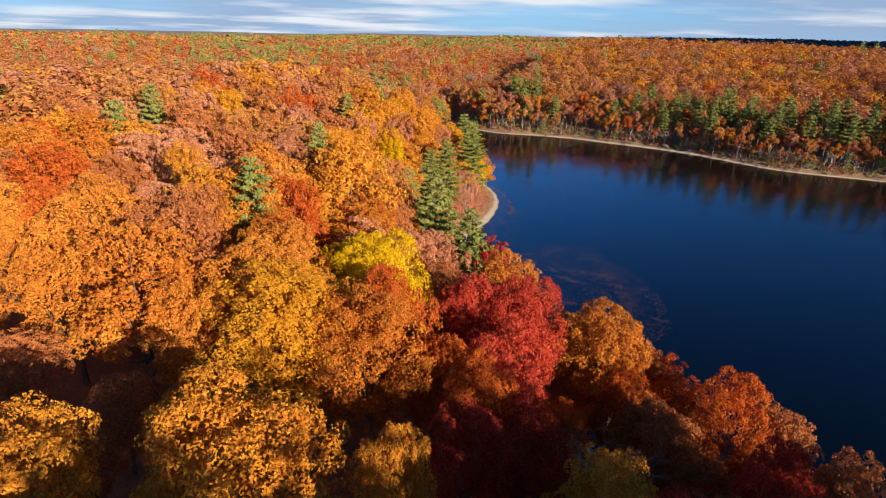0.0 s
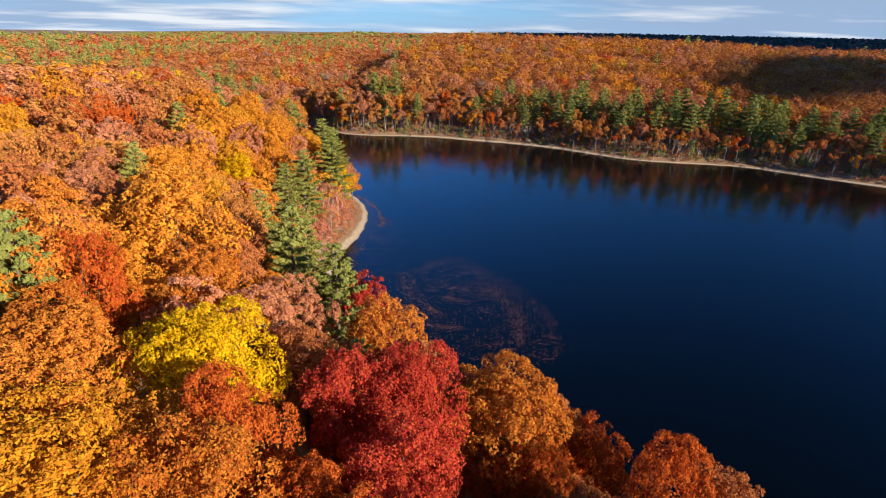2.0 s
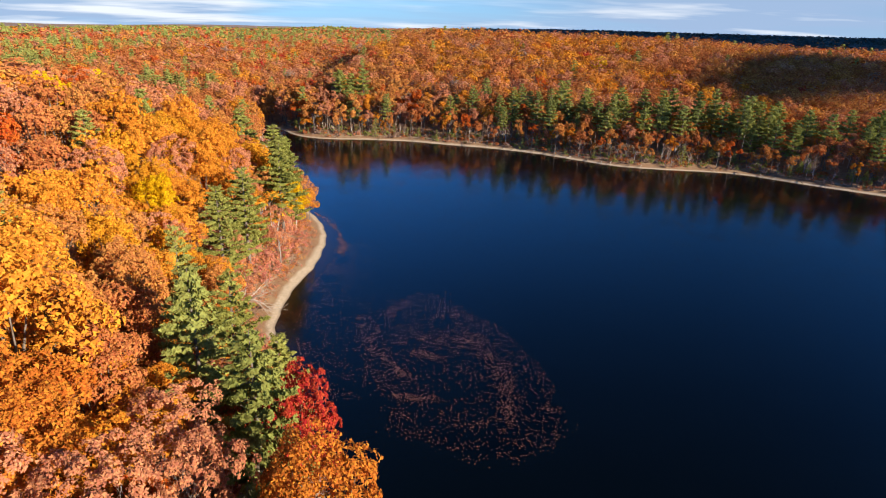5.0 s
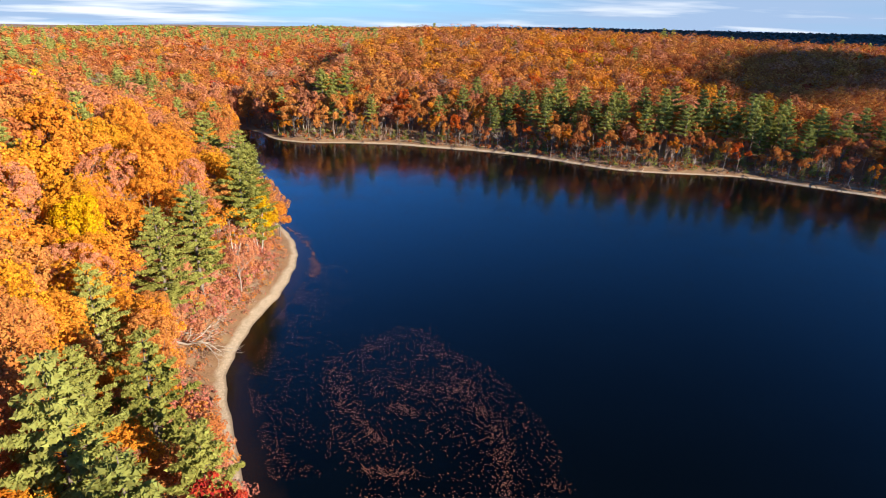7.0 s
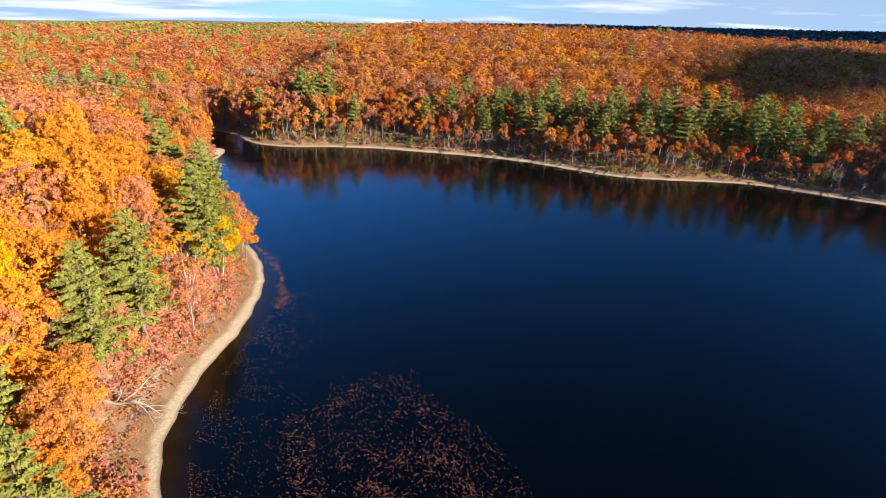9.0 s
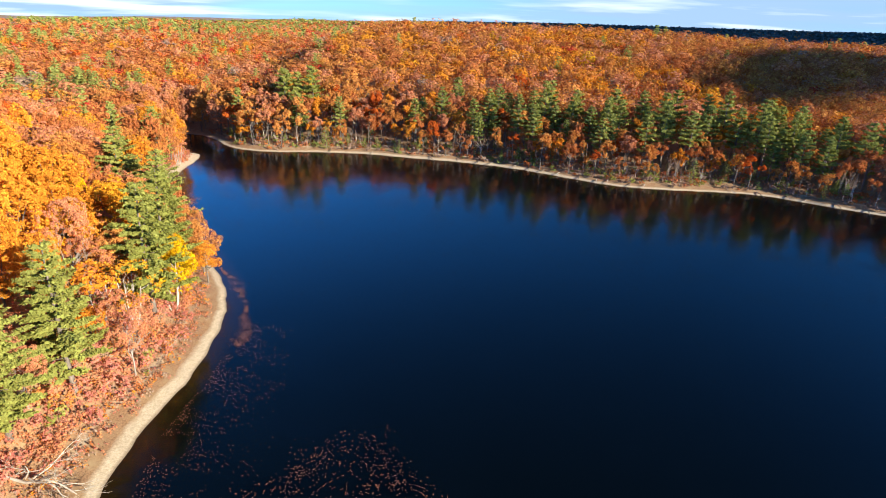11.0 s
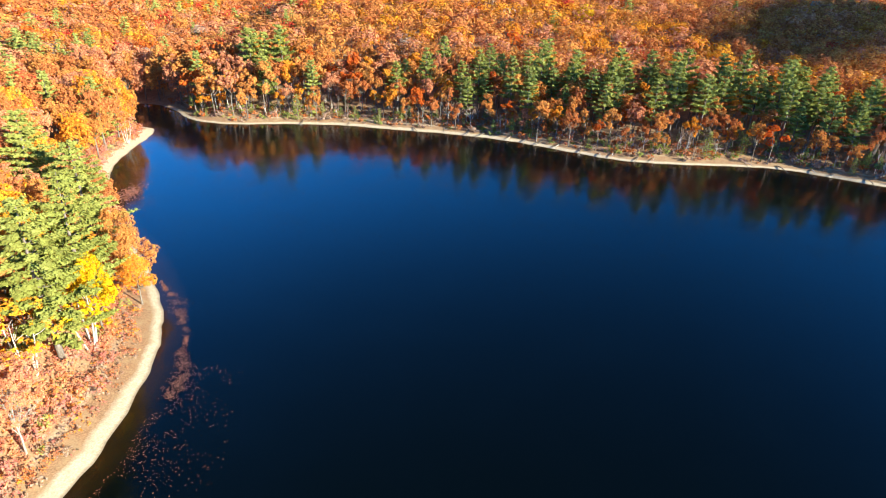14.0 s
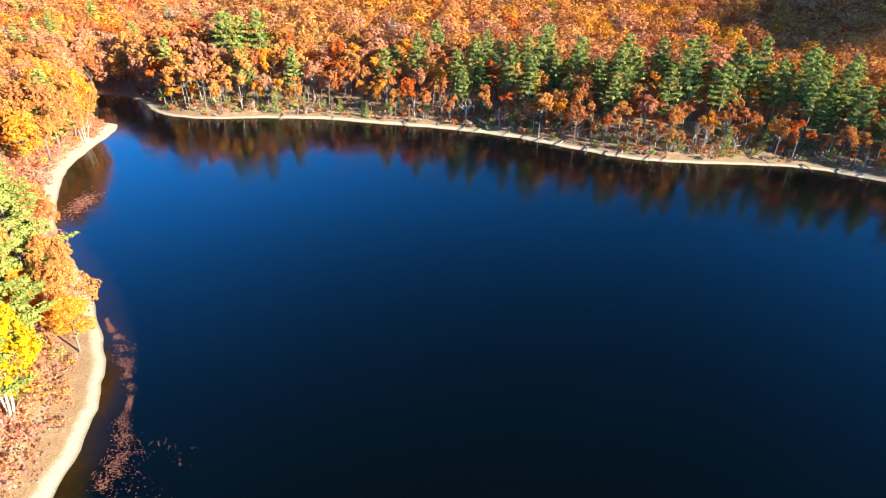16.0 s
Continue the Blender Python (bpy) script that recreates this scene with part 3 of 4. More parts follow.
def mixed(x, y):
    """The hue that the wood has about a place."""
    names = ("orange", "gold", "rust", "tan", "scarlet", "yellow", "red", "needles", "grey")
    if x > -9 and y < 66:
        odds = (0.27, 0.05, 0.18, 0.0, 0.23, 0.0, 0.26, 0.0, 0.01)
    elif y < 62:
        odds = (0.46, 0.12, 0.24, 0.06, 0.11, 0.01, 0.0, 0.0, 0.0)
    elif 96 < y < 200 and -46 < x < 0:
        odds = (0.16, 0.37, 0.09, 0.20, 0.01, 0.15, 0.0, 0.01, 0.01)
    elif y < 262 and x < 0:
        odds = (0.27, 0.14, 0.28, 0.25, 0.03, 0.006, 0.0, 0.01, 0.014)
    elif x < -20 + 0.1 * (y - 300):
        odds = (0.22, 0.05, 0.36, 0.18, 0.05, 0.005, 0.05, 0.06, 0.02)
    else:
        odds = (0.31, 0.19, 0.26, 0.16, 0.02, 0.02, 0.003, 0.008, 0.012)
    o = np.array(odds)
    if y > 900 and x < 0.12 * y:
        o[7] += 0.09
    if x < -60 and y > 230 and float(wobble(np.array(x), np.array(y), 70.0)) > 0.30:
        o[7] += 0.45
    # the right skyline's crowns mostly take the hazed, darkened colour
    if y > 900 and x > 0.12 * y:
        return "spruce" if rng.uniform() < 0.85 else "rust"
    # the shaded slope's warm dark tone put into crown colours: fewer yellows, more reds
    if x > 170 and 262 < y < 520:
        o = o * (1, 0.3, 1.3, 1, 1, 0, 2, 1, 1)
    if y > 262:
        lean = float(wobble(np.array(x), np.array(y), 34.0))
        o = o * (1 - 0.5 * lean, 1 + lean, 1 + 0.6 * lean, 1 - 0.7 * lean, 1, 1, 1, 1, 1)
    hue = names[int(rng.choice(len(names), p=o / o.sum()))]
    return "amber" if hue == "yellow" and rng.uniform() < 0.8 else hue


def grid(x0, x1, y0, y1, step):
    gx, gy = np.meshgrid(np.arange(x0, x1, step), np.arange(y0, y1, step))
    gx = gx + np.where(np.arange(gx.shape[0]) % 2 == 0, 0, step / 2)[:, None]
    p = np.stack([gx.ravel(), gy.ravel()], -1)
    return p + rng.uniform(-0.32, 0.32, p.shape) * step


spots = grid(-78, 45, -5, 280, 7.0)
shore_gap = inland_of(spots[:, 0], spots[:, 1])
for (x, y), d in zip(spots, shore_gap):
    beach = 6.0 if 99 < y < 182 else (5.2 if 200 < y else 4.0 if 182 <= y else 1.6)
    if d < beach or d > 75 or y > 285 or taken(x, y, 4.5):
        continue
    hue = mixed(x, y)
    tall = rng.uniform(13.5, 17.5) * (0.72 + 0.28 * min(1, d / 22))
    if y < 29:
        tall *= 0.62 if x < -6 else 0.74
        hue = ("rust", "scarlet", "red" if x > -6 else "rust")[int(rng.integers(3))]
    if hue == "needles":
        white_pine(x, y, ground_at(x, y) + tall + 1, y < 110)
        continue
    if hue == "grey":
        tree("bare_tree", one(BARE), x, y, tall * 0.8, 13.0, "grey", "leafless grey tree with a fan of thin twigs", "bare trees")
        continue
    oak(x, y, ground_at(x, y) + tall, hue, rng.uniform(0.86, 1.08))

for x, y in grid(-6, 46, 14, 62, 5.6):   # smaller trees crowd the slope above the water
    d = float(inland_of(x, y)[0])
    if 1.2 < d < 26 and not taken(x, y, 3.4):
        oak(x, y, ground_at(x, y) + rng.uniform(8, 12), ("rust", "red", "scarlet", "scarlet", "red")[int(rng.integers(5))], rng.uniform(0.9, 1.2))
for x, y, top, hue in [(-50.5, 262, 18, "orange"), (-52, 271, 17, "gold"), (-51, 254, 18, "rust"), (-50, 246, 17, "orange"), (-54, 279, 16, "orange"), (-57, 266, 20, "gold")]:
    oak(x, y, top, hue, 0.85)

for x, y in grid(-50, -1, 62, 200, 4.5):   # saplings fill the wood's edge behind the beach
    d = float(inland_of(x, y)[0])
    if (6.6 if 110 < y < 150 else 5.5 if y > 96 else 1.6) < d < 24 and not taken(x, y, 2.7):
        hue = mixed(x, y)
        oak(x, y, ground_at(x, y) + (rng.uniform(7.2, 9) if d < 11 else rng.uniform(8, 12)), "gold" if hue not in KIND or rng.uniform() < 0.3 else hue, rng.uniform(0.95, 1.2))

# ---- the far shore ----
def far_label(hue):
    return f"slender lakeside {KIND[hue][:-5].replace('_', ' ')} with {WORDS[hue]} leaves on a bare trunk"


for x, y, top in [(-20.5, 311, 27.5), (-15.5, 313, 26), (-10, 312, 29), (-37, 304, 20.5), (77, 284, 27.5), (82, 293, 27), (40, 296, 23.5), (57, 288, 24), (66, 280, 23), (88, 281, 25.5),
                  (102, 279, 26), (111, 275, 26), (117, 270, 26), (124, 276, 26.5), (131, 267, 26), (136, 263, 27.5), (143, 253, 26.5), (149, 258, 26),
                  (155, 250, 25), (160, 238, 23.5), (102, 252, 21), (112, 258, 24), (118, 252, 22.5), (126, 256, 24), (139, 243, 22.5), (148, 243, 24),
                  (95, 268, 24), (70, 272, 21), (50, 283, 21), (165, 232, 23)]:
    white_pine(x, y, top, False, "bright_needles" if rng.uniform() < 0.6 else "needles")

for x, y, tall, hue in [(-27.6, 301.8, 12, "yellow"), (-31, 299, 11, "gold")]:
    tree("birch_tree", one(BIRCH), x, y, tall, 13.0, hue, f"white-stemmed birch clump with {WORDS[hue]} leaves on the far shore", "birches by the beach")

for x, y in grid(-98, -44, 283, 345, 6.2):   # round the head of the inlet
    d = float(inland_of(x, y)[0])
    if d < 1.2 or d > 26 or (x > -62 and y >= 290 - 1.1 * (x + 40) - 10 and d > 4.5) or taken(x, y, 4.0):
        continue
    hue = ("rust", "orange", "tan")[int(rng.integers(3))]
    tree(KIND[hue], one(OAK_MID), x, y, rng.uniform(13, 17), 16.4, hue, far_label(hue), "trees on the far shore")

spots = grid(-70, 200, 205, 335, 4.9)
shore_gap = inland_of(spots[:, 0], spots[:, 1])
for (x, y), d in zip(spots, shore_gap):
    if d < 2.6 or d > 44 or x < -62 or y < 290 - 1.1 * (x + 40) - 10 or taken(x, y, 3.1):
        continue
    right = float(smooth(x, 40, 110))
    roll = rng.uniform()
    if d > 9 and roll < 0.10 + 0.10 * right:
        white_pine(x, y, ground_at(x, y) + rng.uniform(13, 19) + 0.06 * d, False, "bright_needles" if rng.uniform() < 0.35 else "needles")
    elif d < 20 and 0.76 < roll < 0.90 and x > -10:
        tree("young_pine_tree", one(PINE_YOUNG), x, y, rng.uniform(3.5, 9), 20.3, "needles", "young dark green pine in the shade of the lakeside trees", "young pines by the lake")
    elif roll > 0.87:
        tree("bare_tree", one(BARE), x, y, rng.uniform(7, 12), 13.0, "grey", "leafless grey tree with a fan of thin twigs", "bare trees")
    else:
        hue = ("orange", "rust", "scarlet", "gold", "tan")[int(rng.choice(5, p=(0.34, 0.30, 0.12, 0.12, 0.12)))]
        tall = (rng.uniform(8.5, 14) if d < 14 else rng.uniform(12, 16.5)) * (1 - 0.14 * right)
        tall = rng.uniform(15, 19) if x < -12 and y > 292 else tall
        tree(KIND[hue], one(SHORE_OAK), x, y, tall, 14.2, hue, far_label(hue), "trees on the far shore", widen=rng.uniform(0.85, 1.25))


for x, y in grid(-45, 185, 205, 312, 3.7):   # thin stems and young trees crowd the edge of the far woods
    d = float(inland_of(x, y)[0])
    if not 3.4 < d < 13 or y < 290 - 1.1 * (x + 40) - 10 or taken(x, y, 1.7):
        continue
    roll = rng.uniform()
    if roll < 0.34:
        tree("bare_tree", one(BARE), x, y, rng.uniform(5, 10), 13.0, "grey", "leafless grey tree with a fan of thin twigs", "bare trees", widen=0.8)
    elif roll < 0.56:
        tree("young_pine_tree", one(PINE_YOUNG), x, y, rng.uniform(2.5, 6), 20.3, "needles", "young dark green pine in the shade of the lakeside trees", "young pines by the lake")
    elif roll < 0.80:
        hue = ("orange", "rust", "gold")[int(rng.integers(3))]
        tree(KIND[hue], one(SHORE_OAK), x, y, rng.uniform(5, 8.5), 14.2, hue, far_label(hue), "trees on the far shore")


# ---- woods too many to count ----
def crown_cards(cards, card, lobes, heart=3.9):
    """A light crown for the far woods: leafy tufts over a rounded heart."""
    if lobes > 5:
        return broadleaf(cards, card, lobes, radius=5.0, tall=16.0, low=0.36, clumps=12, order=0.78, jitter=0.14, lobe=(0.36, 0.52))[1][0]
    wide = broadleaf(cards, card, 7, radius=5.0, tall=16.0, low=0.36, clumps=8, order=0.8, jitter=0.14, solid=lobes == 5, lobe=(0.36, 0.52))[1][0]
    if lobes == 5:
        return wide
    return np.concatenate([wide, (CORE * [heart, heart, 4.2] + [0, 0, 10.4])[CORE[:, :, 2].mean(1) > -0.3].reshape(-1, 3)])


def pine_cards(cards, card):
    tufts = pine(max(cards, 90), card, reach=3.6, base=0.35)[1][0].reshape(-1, 3, 3)
    return tufts[rng.permutation(len(tufts))[:cards]].reshape(-1, 3)


def woods(name, label, spots, oak_shapes, pine_shapes, tall, widen=1.0):
    """Many trees' crowns as one mesh."""
    z = height_of(spots[:, 0], spots[:, 1])
    hue = np.array([HUES.index(mixed(x, y)) for x, y in spots])
    is_pine = (hue == HUES.index("needles")) | (hue == HUES.index("spruce"))
    kind = np.where(is_pine, 100 + rng.integers(len(pine_shapes), size=len(spots)), rng.integers(len(oak_shapes), size=len(spots)))
    verts, slots = [], []
    for k in np.unique(kind):
        shape = pine_shapes[k - 100] if k >= 100 else oak_shapes[k]
        who = np.flatnonzero(kind == k)
        turn = rng.uniform(0, 6.283, len(who))
        s = rng.uniform(*tall, len(who)) / 16.0 * (1.0 if k < 100 else 0.95)
        w = s * rng.uniform(0.9, 1.15, len(who)) * widen
        c, sn = np.cos(turn)[:, None], np.sin(turn)[:, None]
        x = (shape[None, :, 0] * c - shape[None, :, 1] * sn) * w[:, None] + spots[who, 0:1]
        y = (shape[None, :, 0] * sn + shape[None, :, 1] * c) * w[:, None] + spots[who, 1:2]
        zz = shape[None, :, 2] * s[:, None] + z[who, None]
        verts.append(np.stack([x, y, zz], -1).reshape(-1, 3))
        slots.append(np.repeat(hue[who], len(shape) // 3))
    verts, slots = np.concatenate(verts), np.concatenate(slots)
    me = flat_mesh(name, verts, np.arange(len(verts)).reshape(-1, 3), list(LEAF.values()))
    me.polygons.foreach_set("material_index", slots.astype(np.int32))
    me.update()
    tagged(new(name, me), label, "woodland", kind="stuff")


def free(spots, gap=5.0):
    """Spots on dry land where no single tree of the plan grows."""
    x, y = spots[:, 0], spots[:, 1]
    d = inland_of(x, y)
    bank = (x > -78) & (x < 45) & (y > -5) & (y < 285) & (d <= 75) & (d > 0)
    shore = (x > -62) & (x < 200) & (y > 205) & (y < 335) & (d <= 44) & (y >= 290 - 1.1 * (x + 40) - 10)
    inlet = (x > -98) & (x < -44) & (y > 283) & (y < 345) & (d <= 26)
    return spots[(d > gap) & ~bank & ~shore & ~inlet]


def seen_sector(spots, low, high):
    away = np.hypot(spots[:, 0] - 10, spots[:, 1] - 60)
    bearing = np.degrees(np.arctan2(spots[:, 0] - 10, spots[:, 1] + 60))
    return spots[(away >= low) & (away < high) & (np.abs(bearing) < 52)]


NEAR_CARDS = [crown_cards(250, 0.72, int(rng.integers(7, 10))) for _ in range(6)]
FAR_CARDS = [crown_cards(90, 1.05, 5) for _ in range(6)]
HILL_CARDS = [crown_cards(24, 1.9, 4) for _ in range(5)]
CLUMP_CARDS = [broadleaf(13, 2.9, 6, radius=5.0, low=0.36, clumps=4, order=0.5, jitter=0.2, solid=False)[1][0] for _ in range(5)]
NEAR_PINE, FAR_PINE, HILL_PINE, CLUMP_PINE = [[pine_cards(n, size) for _ in range(4)] for n, size in ((420, 0.95), (110, 1.7), (34, 2.8), (14, 4.4))]

woods("near_woods", "mixed orange and rust autumn woodland on the hills", seen_sector(free(grid(-330, 420, -60, 520, 7.0)), 0, 400), NEAR_CARDS, NEAR_PINE, (12, 17), 1.1)
woods("middle_woods", "orange autumn woodland covering the ridge", seen_sector(free(grid(-700, 750, -60, 760, 7.4)), 400, 660), FAR_CARDS, FAR_PINE, (12, 17), 1.1)
woods("distant_woods", "distant rust-coloured woodland with green pines", seen_sector(free(grid(-1300, 1300, 200, 1400, 10.0)), 660, 1250), HILL_CARDS, HILL_PINE, (12, 17), 1.25)
woods("horizon_woods", "woodland of pines and rust crowns along the horizon", seen_sector(free(grid(-2500, 2500, 200, 2800, 17.5)), 1250, 2750), CLUMP_CARDS, CLUMP_PINE, (13, 18), 1.9)
behind = free(grid(-160, 160, -130, 20, 8.5))
woods("back_woods", "autumn woodland around the lake", behind[(behind[:, 1] < -5) | (behind[:, 0] > 45)], FAR_CARDS, FAR_PINE, (14, 18), 1.1)


# ---- shrubs, cloud shade, drifted leaves and wood ----
def shrubs(name, label, spots, size, hues, odds, cards, card):
    """Low bushes as one mesh."""
    shapes = [broadleaf(cards, card, 6, radius=1.0, tall=1.5, low=0.0, solid=False)[1][0] for _ in range(5)]
    z = height_of(spots[:, 0], spots[:, 1])
    verts, slots = [], []
    for (x, y), g in zip(spots, z):
        s, a = rng.uniform(*size), rng.uniform(0, 6.283)
        shape = one(shapes) * [s, s, s * rng.uniform(0.7, 1.1)]
        turn = np.array([[math.cos(a), math.sin(a), 0], [-math.sin(a), math.cos(a), 0], [0, 0, 1]])
        verts.append(shape @ turn + [x, y, g - 0.1])
        slots.append(np.full(len(shape) // 3, int(rng.choice(len(hues), p=odds))))
    verts = np.concatenate(verts)
    me = flat_mesh(name, verts, np.arange(len(verts)).reshape(-1, 3), [LEAF[h] for h in hues])
    me.polygons.foreach_set("material_index", np.concatenate(slots).astype(np.int32))
    me.update()
    tagged(new(name, me), label, "shrubs", kind="stuff")


spots = grid(-60, 10, 60, 285, 1.2)
d = inland_of(spots[:, 0], spots[:, 1])
low = np.where((spots[:, 1] > 112) & (spots[:, 1] < 182), 5.6, np.where(spots[:, 1] > 182, 3.0, 1.2))
pick = (d > low + rng.uniform(-1.4, 2.0, len(d))) & (d < 17) & (np.hypot(spots[:, 0] + 20.5, (spots[:, 1] - 120) * 1.3) > 4.2)
shrubs("bank_shrubs", "rose and orange huckleberry bushes above the sandy beach", spots[pick], (0.6, 1.75), ("rose", "rust", "orange", "tan", "bright_needles"), (0.50, 0.12, 0.10, 0.22, 0.06), 120, 0.19)
spots = grid(-50, 0, 100, 285, 0.62)
d = inland_of(spots[:, 0], spots[:, 1])
pick = (d > 2.2 + rng.uniform(-0.3, 1.2, len(d))) & (d < 10) & (wobble(spots[:, 0], spots[:, 1], 1.7) + rng.normal(size=len(d)) * 0.5 > -0.35)
shrubs("beach_grass", "dry brown grass and low plants behind the sand", spots[pick], (0.24, 0.6), ("grey", "tan", "rust", "rose", "gold"), (0.22, 0.30, 0.22, 0.16, 0.10), 20, 0.4)
spots = grid(-60, 200, 200, 320, 2.0)
d = inland_of(spots[:, 0], spots[:, 1])
pick = (d > 1.9 + rng.uniform(0, 1.6, len(d))) & (d < 15) & (spots[:, 1] > 280 - 1.1 * (spots[:, 0] + 40)) & (rng.uniform(size=len(d)) < 0.9)
shrubs("far_shrubs", "brown and rust undergrowth along the far shore", spots[pick], (0.4, 1.3), ("rust", "tan", "grey", "needles"), (0.26, 0.14, 0.34, 0.26), 44, 0.5)
for x, y in spots[pick][rng.permutation(int(pick.sum()))[:26]]:
    if not taken(x, y, 1.6):
        white_pine(x, y, ground_at(x, y) + rng.uniform(3.5, 6.5), False)


def leaf_raft_material():
    m, n = material("floating_leaves")
    leaf = n.add("ShaderNodeNewGeometry").outputs["Random Per Island"]
    tone = n.mix(leaf, (0.12, 0.035, 0.016, 1), (0.50, 0.20, 0.11, 1))
    b = n.add("ShaderNodeBsdfPrincipled", {"Base Color": tone, "Roughness": 0.6})
    n.add("ShaderNodeOutputMaterial", {0: b.outputs[0]})
    return m


FLOATING = leaf_raft_material()


def floating(name, label, spots, size):
    n = len(spots)
    at = np.concatenate([spots, np.full((n, 1), 0.018)], 1)
    normal = np.array([[0, 0, 1.0]]) + 0.12 * rng.normal(size=(n, 3))
    v, q = blades(at, normal, rng.uniform(*size, n))
    v[:, 2] = np.maximum(v[:, 2], 0.006)
    tagged(new(name, flat_mesh(name, v, q, FLOATING)), label, "fallen leaves", kind="stuff")


def scatter_raft():
    """Leaves spread thinly over an egg-shaped patch, with denser drifts along a few lines."""
    p = rng.uniform(-1, 1, (62000, 2))
    x, y = 11.8 + 13.5 * p[:, 0] - 3.0 * p[:, 1], 106 + 24.5 * p[:, 1]
    r = np.hypot(p[:, 0] * (1 + 0.25 * p[:, 1]), p[:, 1]) + 0.10 * wobble(x, y, 4.0) + 0.05 * wobble(x, y, 1.3)
    lump = 0.5 + 0.5 * wobble(x, y, 3.0) + 0.35 * wobble(x, y, 0.9)
    rim = smooth(r, 0.55, 0.9) * smooth(1.02 - r, 0, 0.1)
    keep = rng.uniform(size=len(x)) < (0.045 + 0.03 * rim + 0.18 * np.clip(lump - 0.55, 0, 1)) * smooth(1.02 - r, 0, 0.12)
    thin = np.stack([x, y], -1)[keep]
    drifts = []
    for a, b, wide, n in (((-1.8, 120), (-0.2, 109), 0.9, 420), ((0, 109.5), (5.8, 100.5), 0.5, 420), ((6.5, 108.5), (10.5, 106), 0.5, 260), ((15, 115), (19.5, 103), 0.9, 560),
                          ((19.6, 103), (18.2, 90), 0.8, 620), ((3.6, 96.8), (8.5, 96.2), 0.45, 300), ((1.0, 121), (7, 126), 0.9, 220), ((8, 112), (16, 112), 1.1, 300)):
        u = rng.uniform(0, 1, (int(n * 0.6), 1))
        drifts.append(np.array(a) * (1 - u) + np.array(b) * u + rng.normal(size=(len(u), 2)) * 1.5 * wide * (0.3 + 0.7 * np.abs(np.sin(u * 9))))
    return np.concatenate([thin] + drifts)


floating("leaf_raft", "raft of fallen russet leaves floating on the lake", scatter_raft(), (0.09, 0.18))
u = rng.uniform(0, 1, 4200)
edge_y = 150 + 30 * u
lane = np.interp(edge_y, (148, 152, 160, 169, 178, 182), (-8.2, -7.6, -8.8, -11.2, -15.9, -19)) + 0.4 * np.sin(edge_y * 0.7) + rng.normal(size=len(u)) * (0.42 + 0.25 * np.sin(edge_y * 0.37 + 1))
strip = np.stack([lane, edge_y], -1)[(wobble(lane, edge_y, 0.8) + rng.normal(size=len(u)) * 0.3 > -0.1)]
thin = np.stack([rng.uniform(-13, 0, 9000), rng.uniform(96, 156, 9000)], -1)
gap = inland_of(thin[:, 0], thin[:, 1])
thin = thin[(gap < -2.5) & (rng.uniform(size=9000) < np.exp((gap + 2.5) / 4.0)) & (wobble(thin[:, 0], thin[:, 1], 2.2) > -0.35)]
floating("shore_leaves", "drift of reddish fallen leaves floating beside the beach", np.concatenate([strip, thin]), (0.06, 0.15))
cove = np.stack([rng.normal(-35.5, 1.2, 900), rng.normal(222, 3.0, 900)], -1)
floating("cove_leaves", "pink-brown mat of leaves floating in the cove", cove[inland_of(cove[:, 0], cove[:, 1]) < -0.3], (0.2, 0.45))


# a pale fallen tree lies across the bank above the beach
def fallen_tree(x, y, turn, tall, lean, name, label):
    shape = bare(tall, 4, 0.7)
    ob = new(name)
    ob.matrix_world = pose(x, y, ground_at(x, y) + 0.55, 0, lean, turn)
    for part_name, s in (("trunk", shape[0]), ("tangled_branch", shape[1])):
        p = new(part_name, flat_mesh(part_name, *s, DEAD_WOOD, True))
        p.parent = ob
    return tagged(ob, label, "fallen tree")


fallen_tree(-24.2, 121.6, -16, 11.5, 80, "fallen_tree", "bleached fallen tree with tangled branches above the beach")


def log_shape(length, thick):
    pieces = [tube(bent((0, 0, 0), (length, 0, 0.1), (0, rng.uniform(-.3, .3), 0.15), 6), thick * np.linspace(1, 0.45, 6), 7)]
    for _ in range(3):
        u = rng.uniform(0.3, 0.9) * length
        pieces.append(tube(bent((u, 0, 0.05), (u + rng.uniform(0.3, 1.2), rng.uniform(-1, 1), rng.uniform(0.1, 0.7)), (0, 0, 0.1), 3), thick * np.array([0.4, 0.28, 0.12]), 5))
    return joined(pieces)


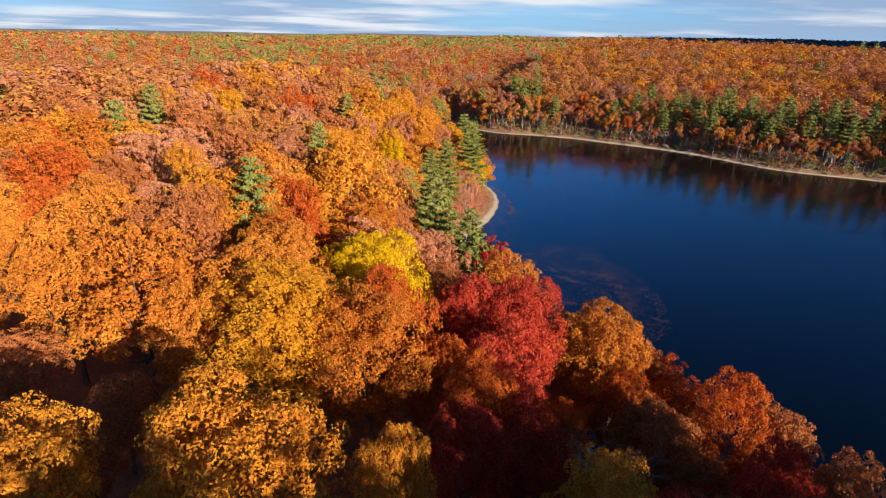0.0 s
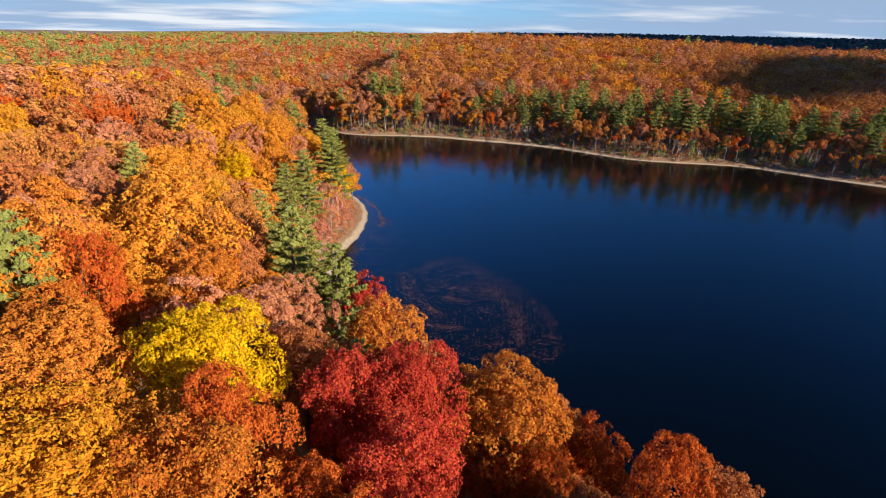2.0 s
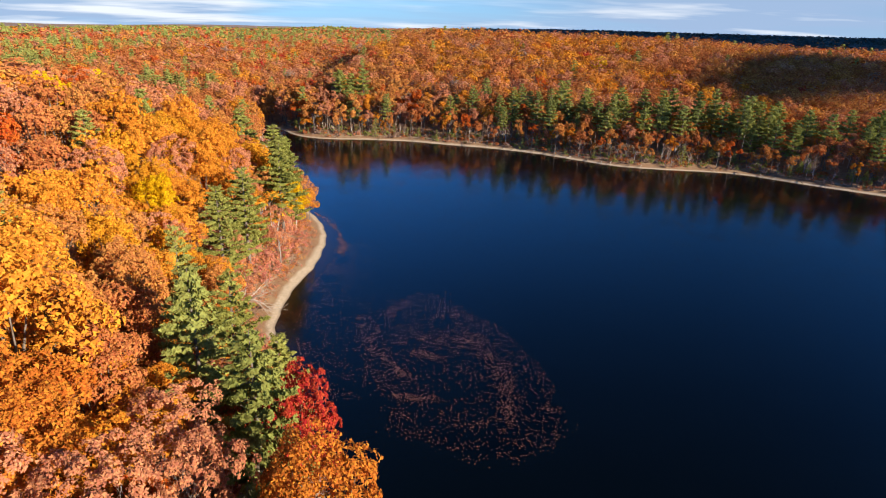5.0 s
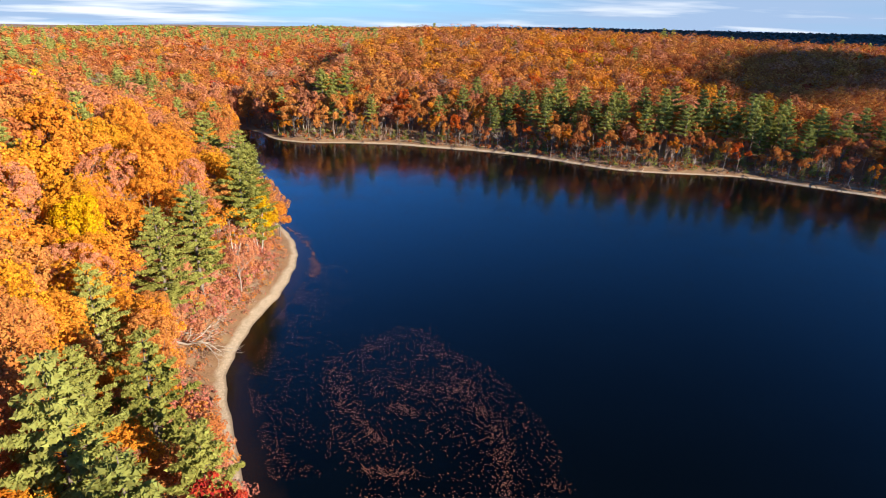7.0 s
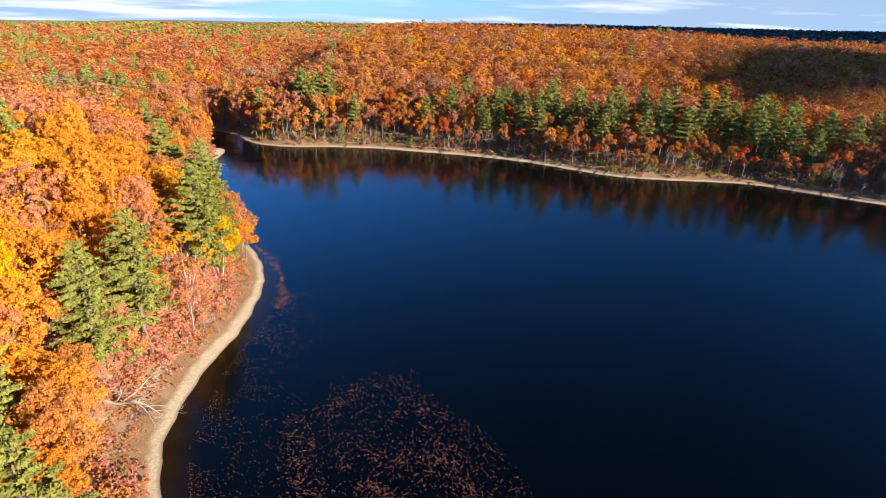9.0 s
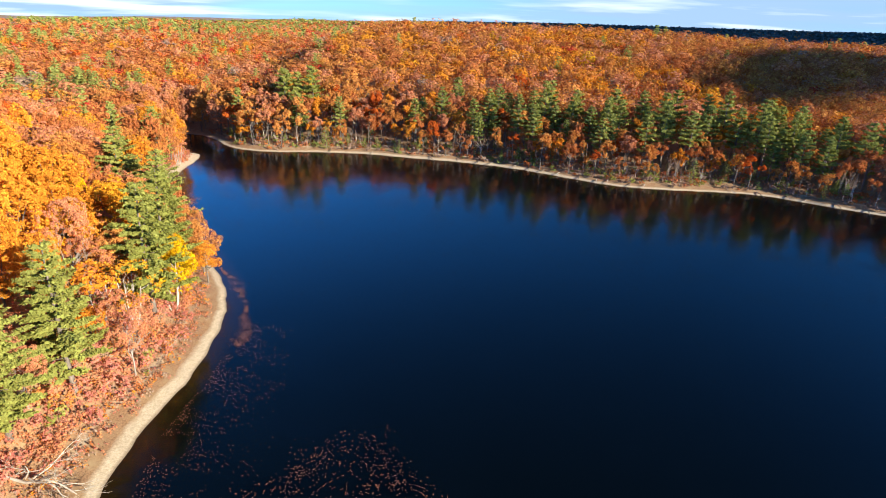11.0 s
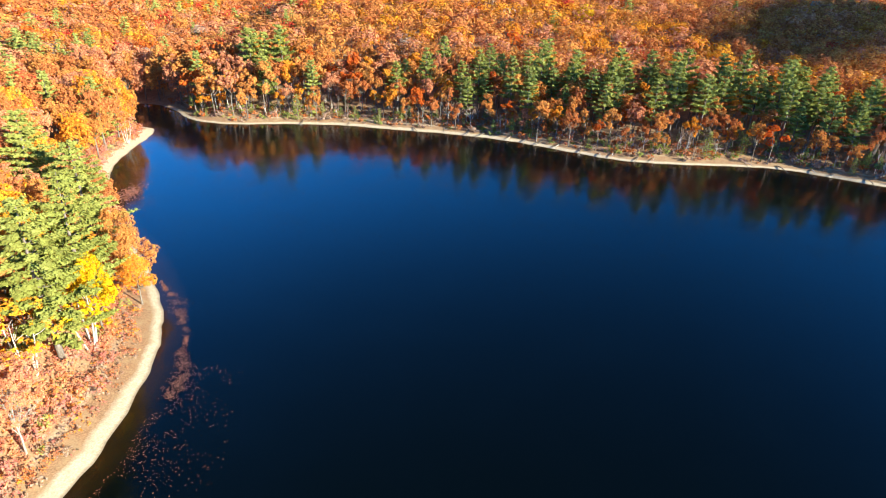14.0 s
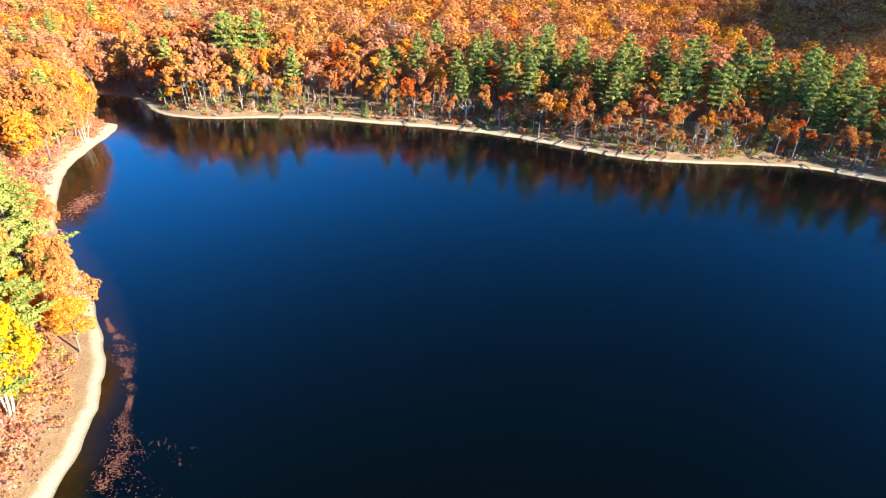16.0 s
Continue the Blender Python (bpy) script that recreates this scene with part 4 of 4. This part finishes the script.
LOGS = [flat_mesh("log", *log_shape(rng.uniform(3.0, 5.5), rng.uniform(0.09, 0.16)), w, True) for w in (DEAD_WOOD, DARK_WOOD, DARK_WOOD, DEAD_WOOD, DARK_WOOD)]
for x in (34, 42, 50, 56, 61, 66, 71, 75, 79, 83, 88, 93, 97, 124, 131, 137, 143, 147, 152, -2, 12):
    near = EDGE[(EDGE[:, 1] > 190) & (EDGE[:, 1] < 300)]
    k = int(np.argmin(np.abs(near[:, 0] - x)))
    ex, ey = near[k]
    ax, ay = ex + rng.uniform(0.3, 1.4), ey + rng.uniform(2.0, 3.4)
    ob = new("driftwood_log", one(LOGS))
    ob.matrix_world = pose(float(ax), float(ay), ground_at(ax, ay) + 0.12, 0, 7, float(rng.uniform(-150, -70)))
    tagged(ob, "weathered fallen log lying across the sandy far shore", "log", "logs on the far shore")


# ---- unseen clouds, added to shade the far hills ----
def shade_cloud_material():
    m, n = material("cloud")
    at = n.add("ShaderNodeNewGeometry").outputs["Position"]
    tone = n.mix(n.span(n.noise(at, 0.01, 4.0), 0.3, 0.7), (0.70, 0.72, 0.75, 1), (0.9, 0.9, 0.9, 1))
    n.add("ShaderNodeOutputMaterial", {0: n.add("ShaderNodeBsdfDiffuse", {"Color": tone}).outputs[0]})
    return m


SHADE_CLOUD = shade_cloud_material()


def cloud(shade_x, shade_y, shade_z, height, wide, deep, thick, turn):
    """An unseen flat-based heap cloud, placed up the sun's way to shade given ground."""
    bm = bmesh.new()
    for _ in range(90):
        s = rng.uniform(0.16, 0.34)
        a, r = rng.uniform(0, 6.283), rng.uniform(0, 0.85) ** 0.6
        m = Matrix.Translation((wide * r * math.cos(a), deep * r * math.sin(a), thick * rng.uniform(0, 0.3))) @ Matrix.Diagonal((wide * s, deep * s, thick * s, 1))
        bmesh.ops.create_icosphere(bm, subdivisions=2, radius=1.0, matrix=m)
    for v in bm.verts:
        v.co += Vector(noise.noise_vector(v.co * (6.0 / wide))) * wide * 0.06
    me = bpy.data.meshes.new("cloud")
    bm.to_mesh(me)
    bm.free()
    me.materials.append(SHADE_CLOUD)
    way = sun_way()
    far = (height - shade_z) / way.z
    ob = new("cloud", me)
    ob.matrix_world = pose(shade_x + way.x * far, shade_y + way.y * far, height, 0, 0, turn)
    tagged(ob, "unseen heaped cloud added to shade the far hills", "cloud", "clouds", "structure")


cloud(276, 362, 32, 420, 66, 112, 14, -40)
cloud(900, 1750, 50, 800, 600, 900, 60, -40)
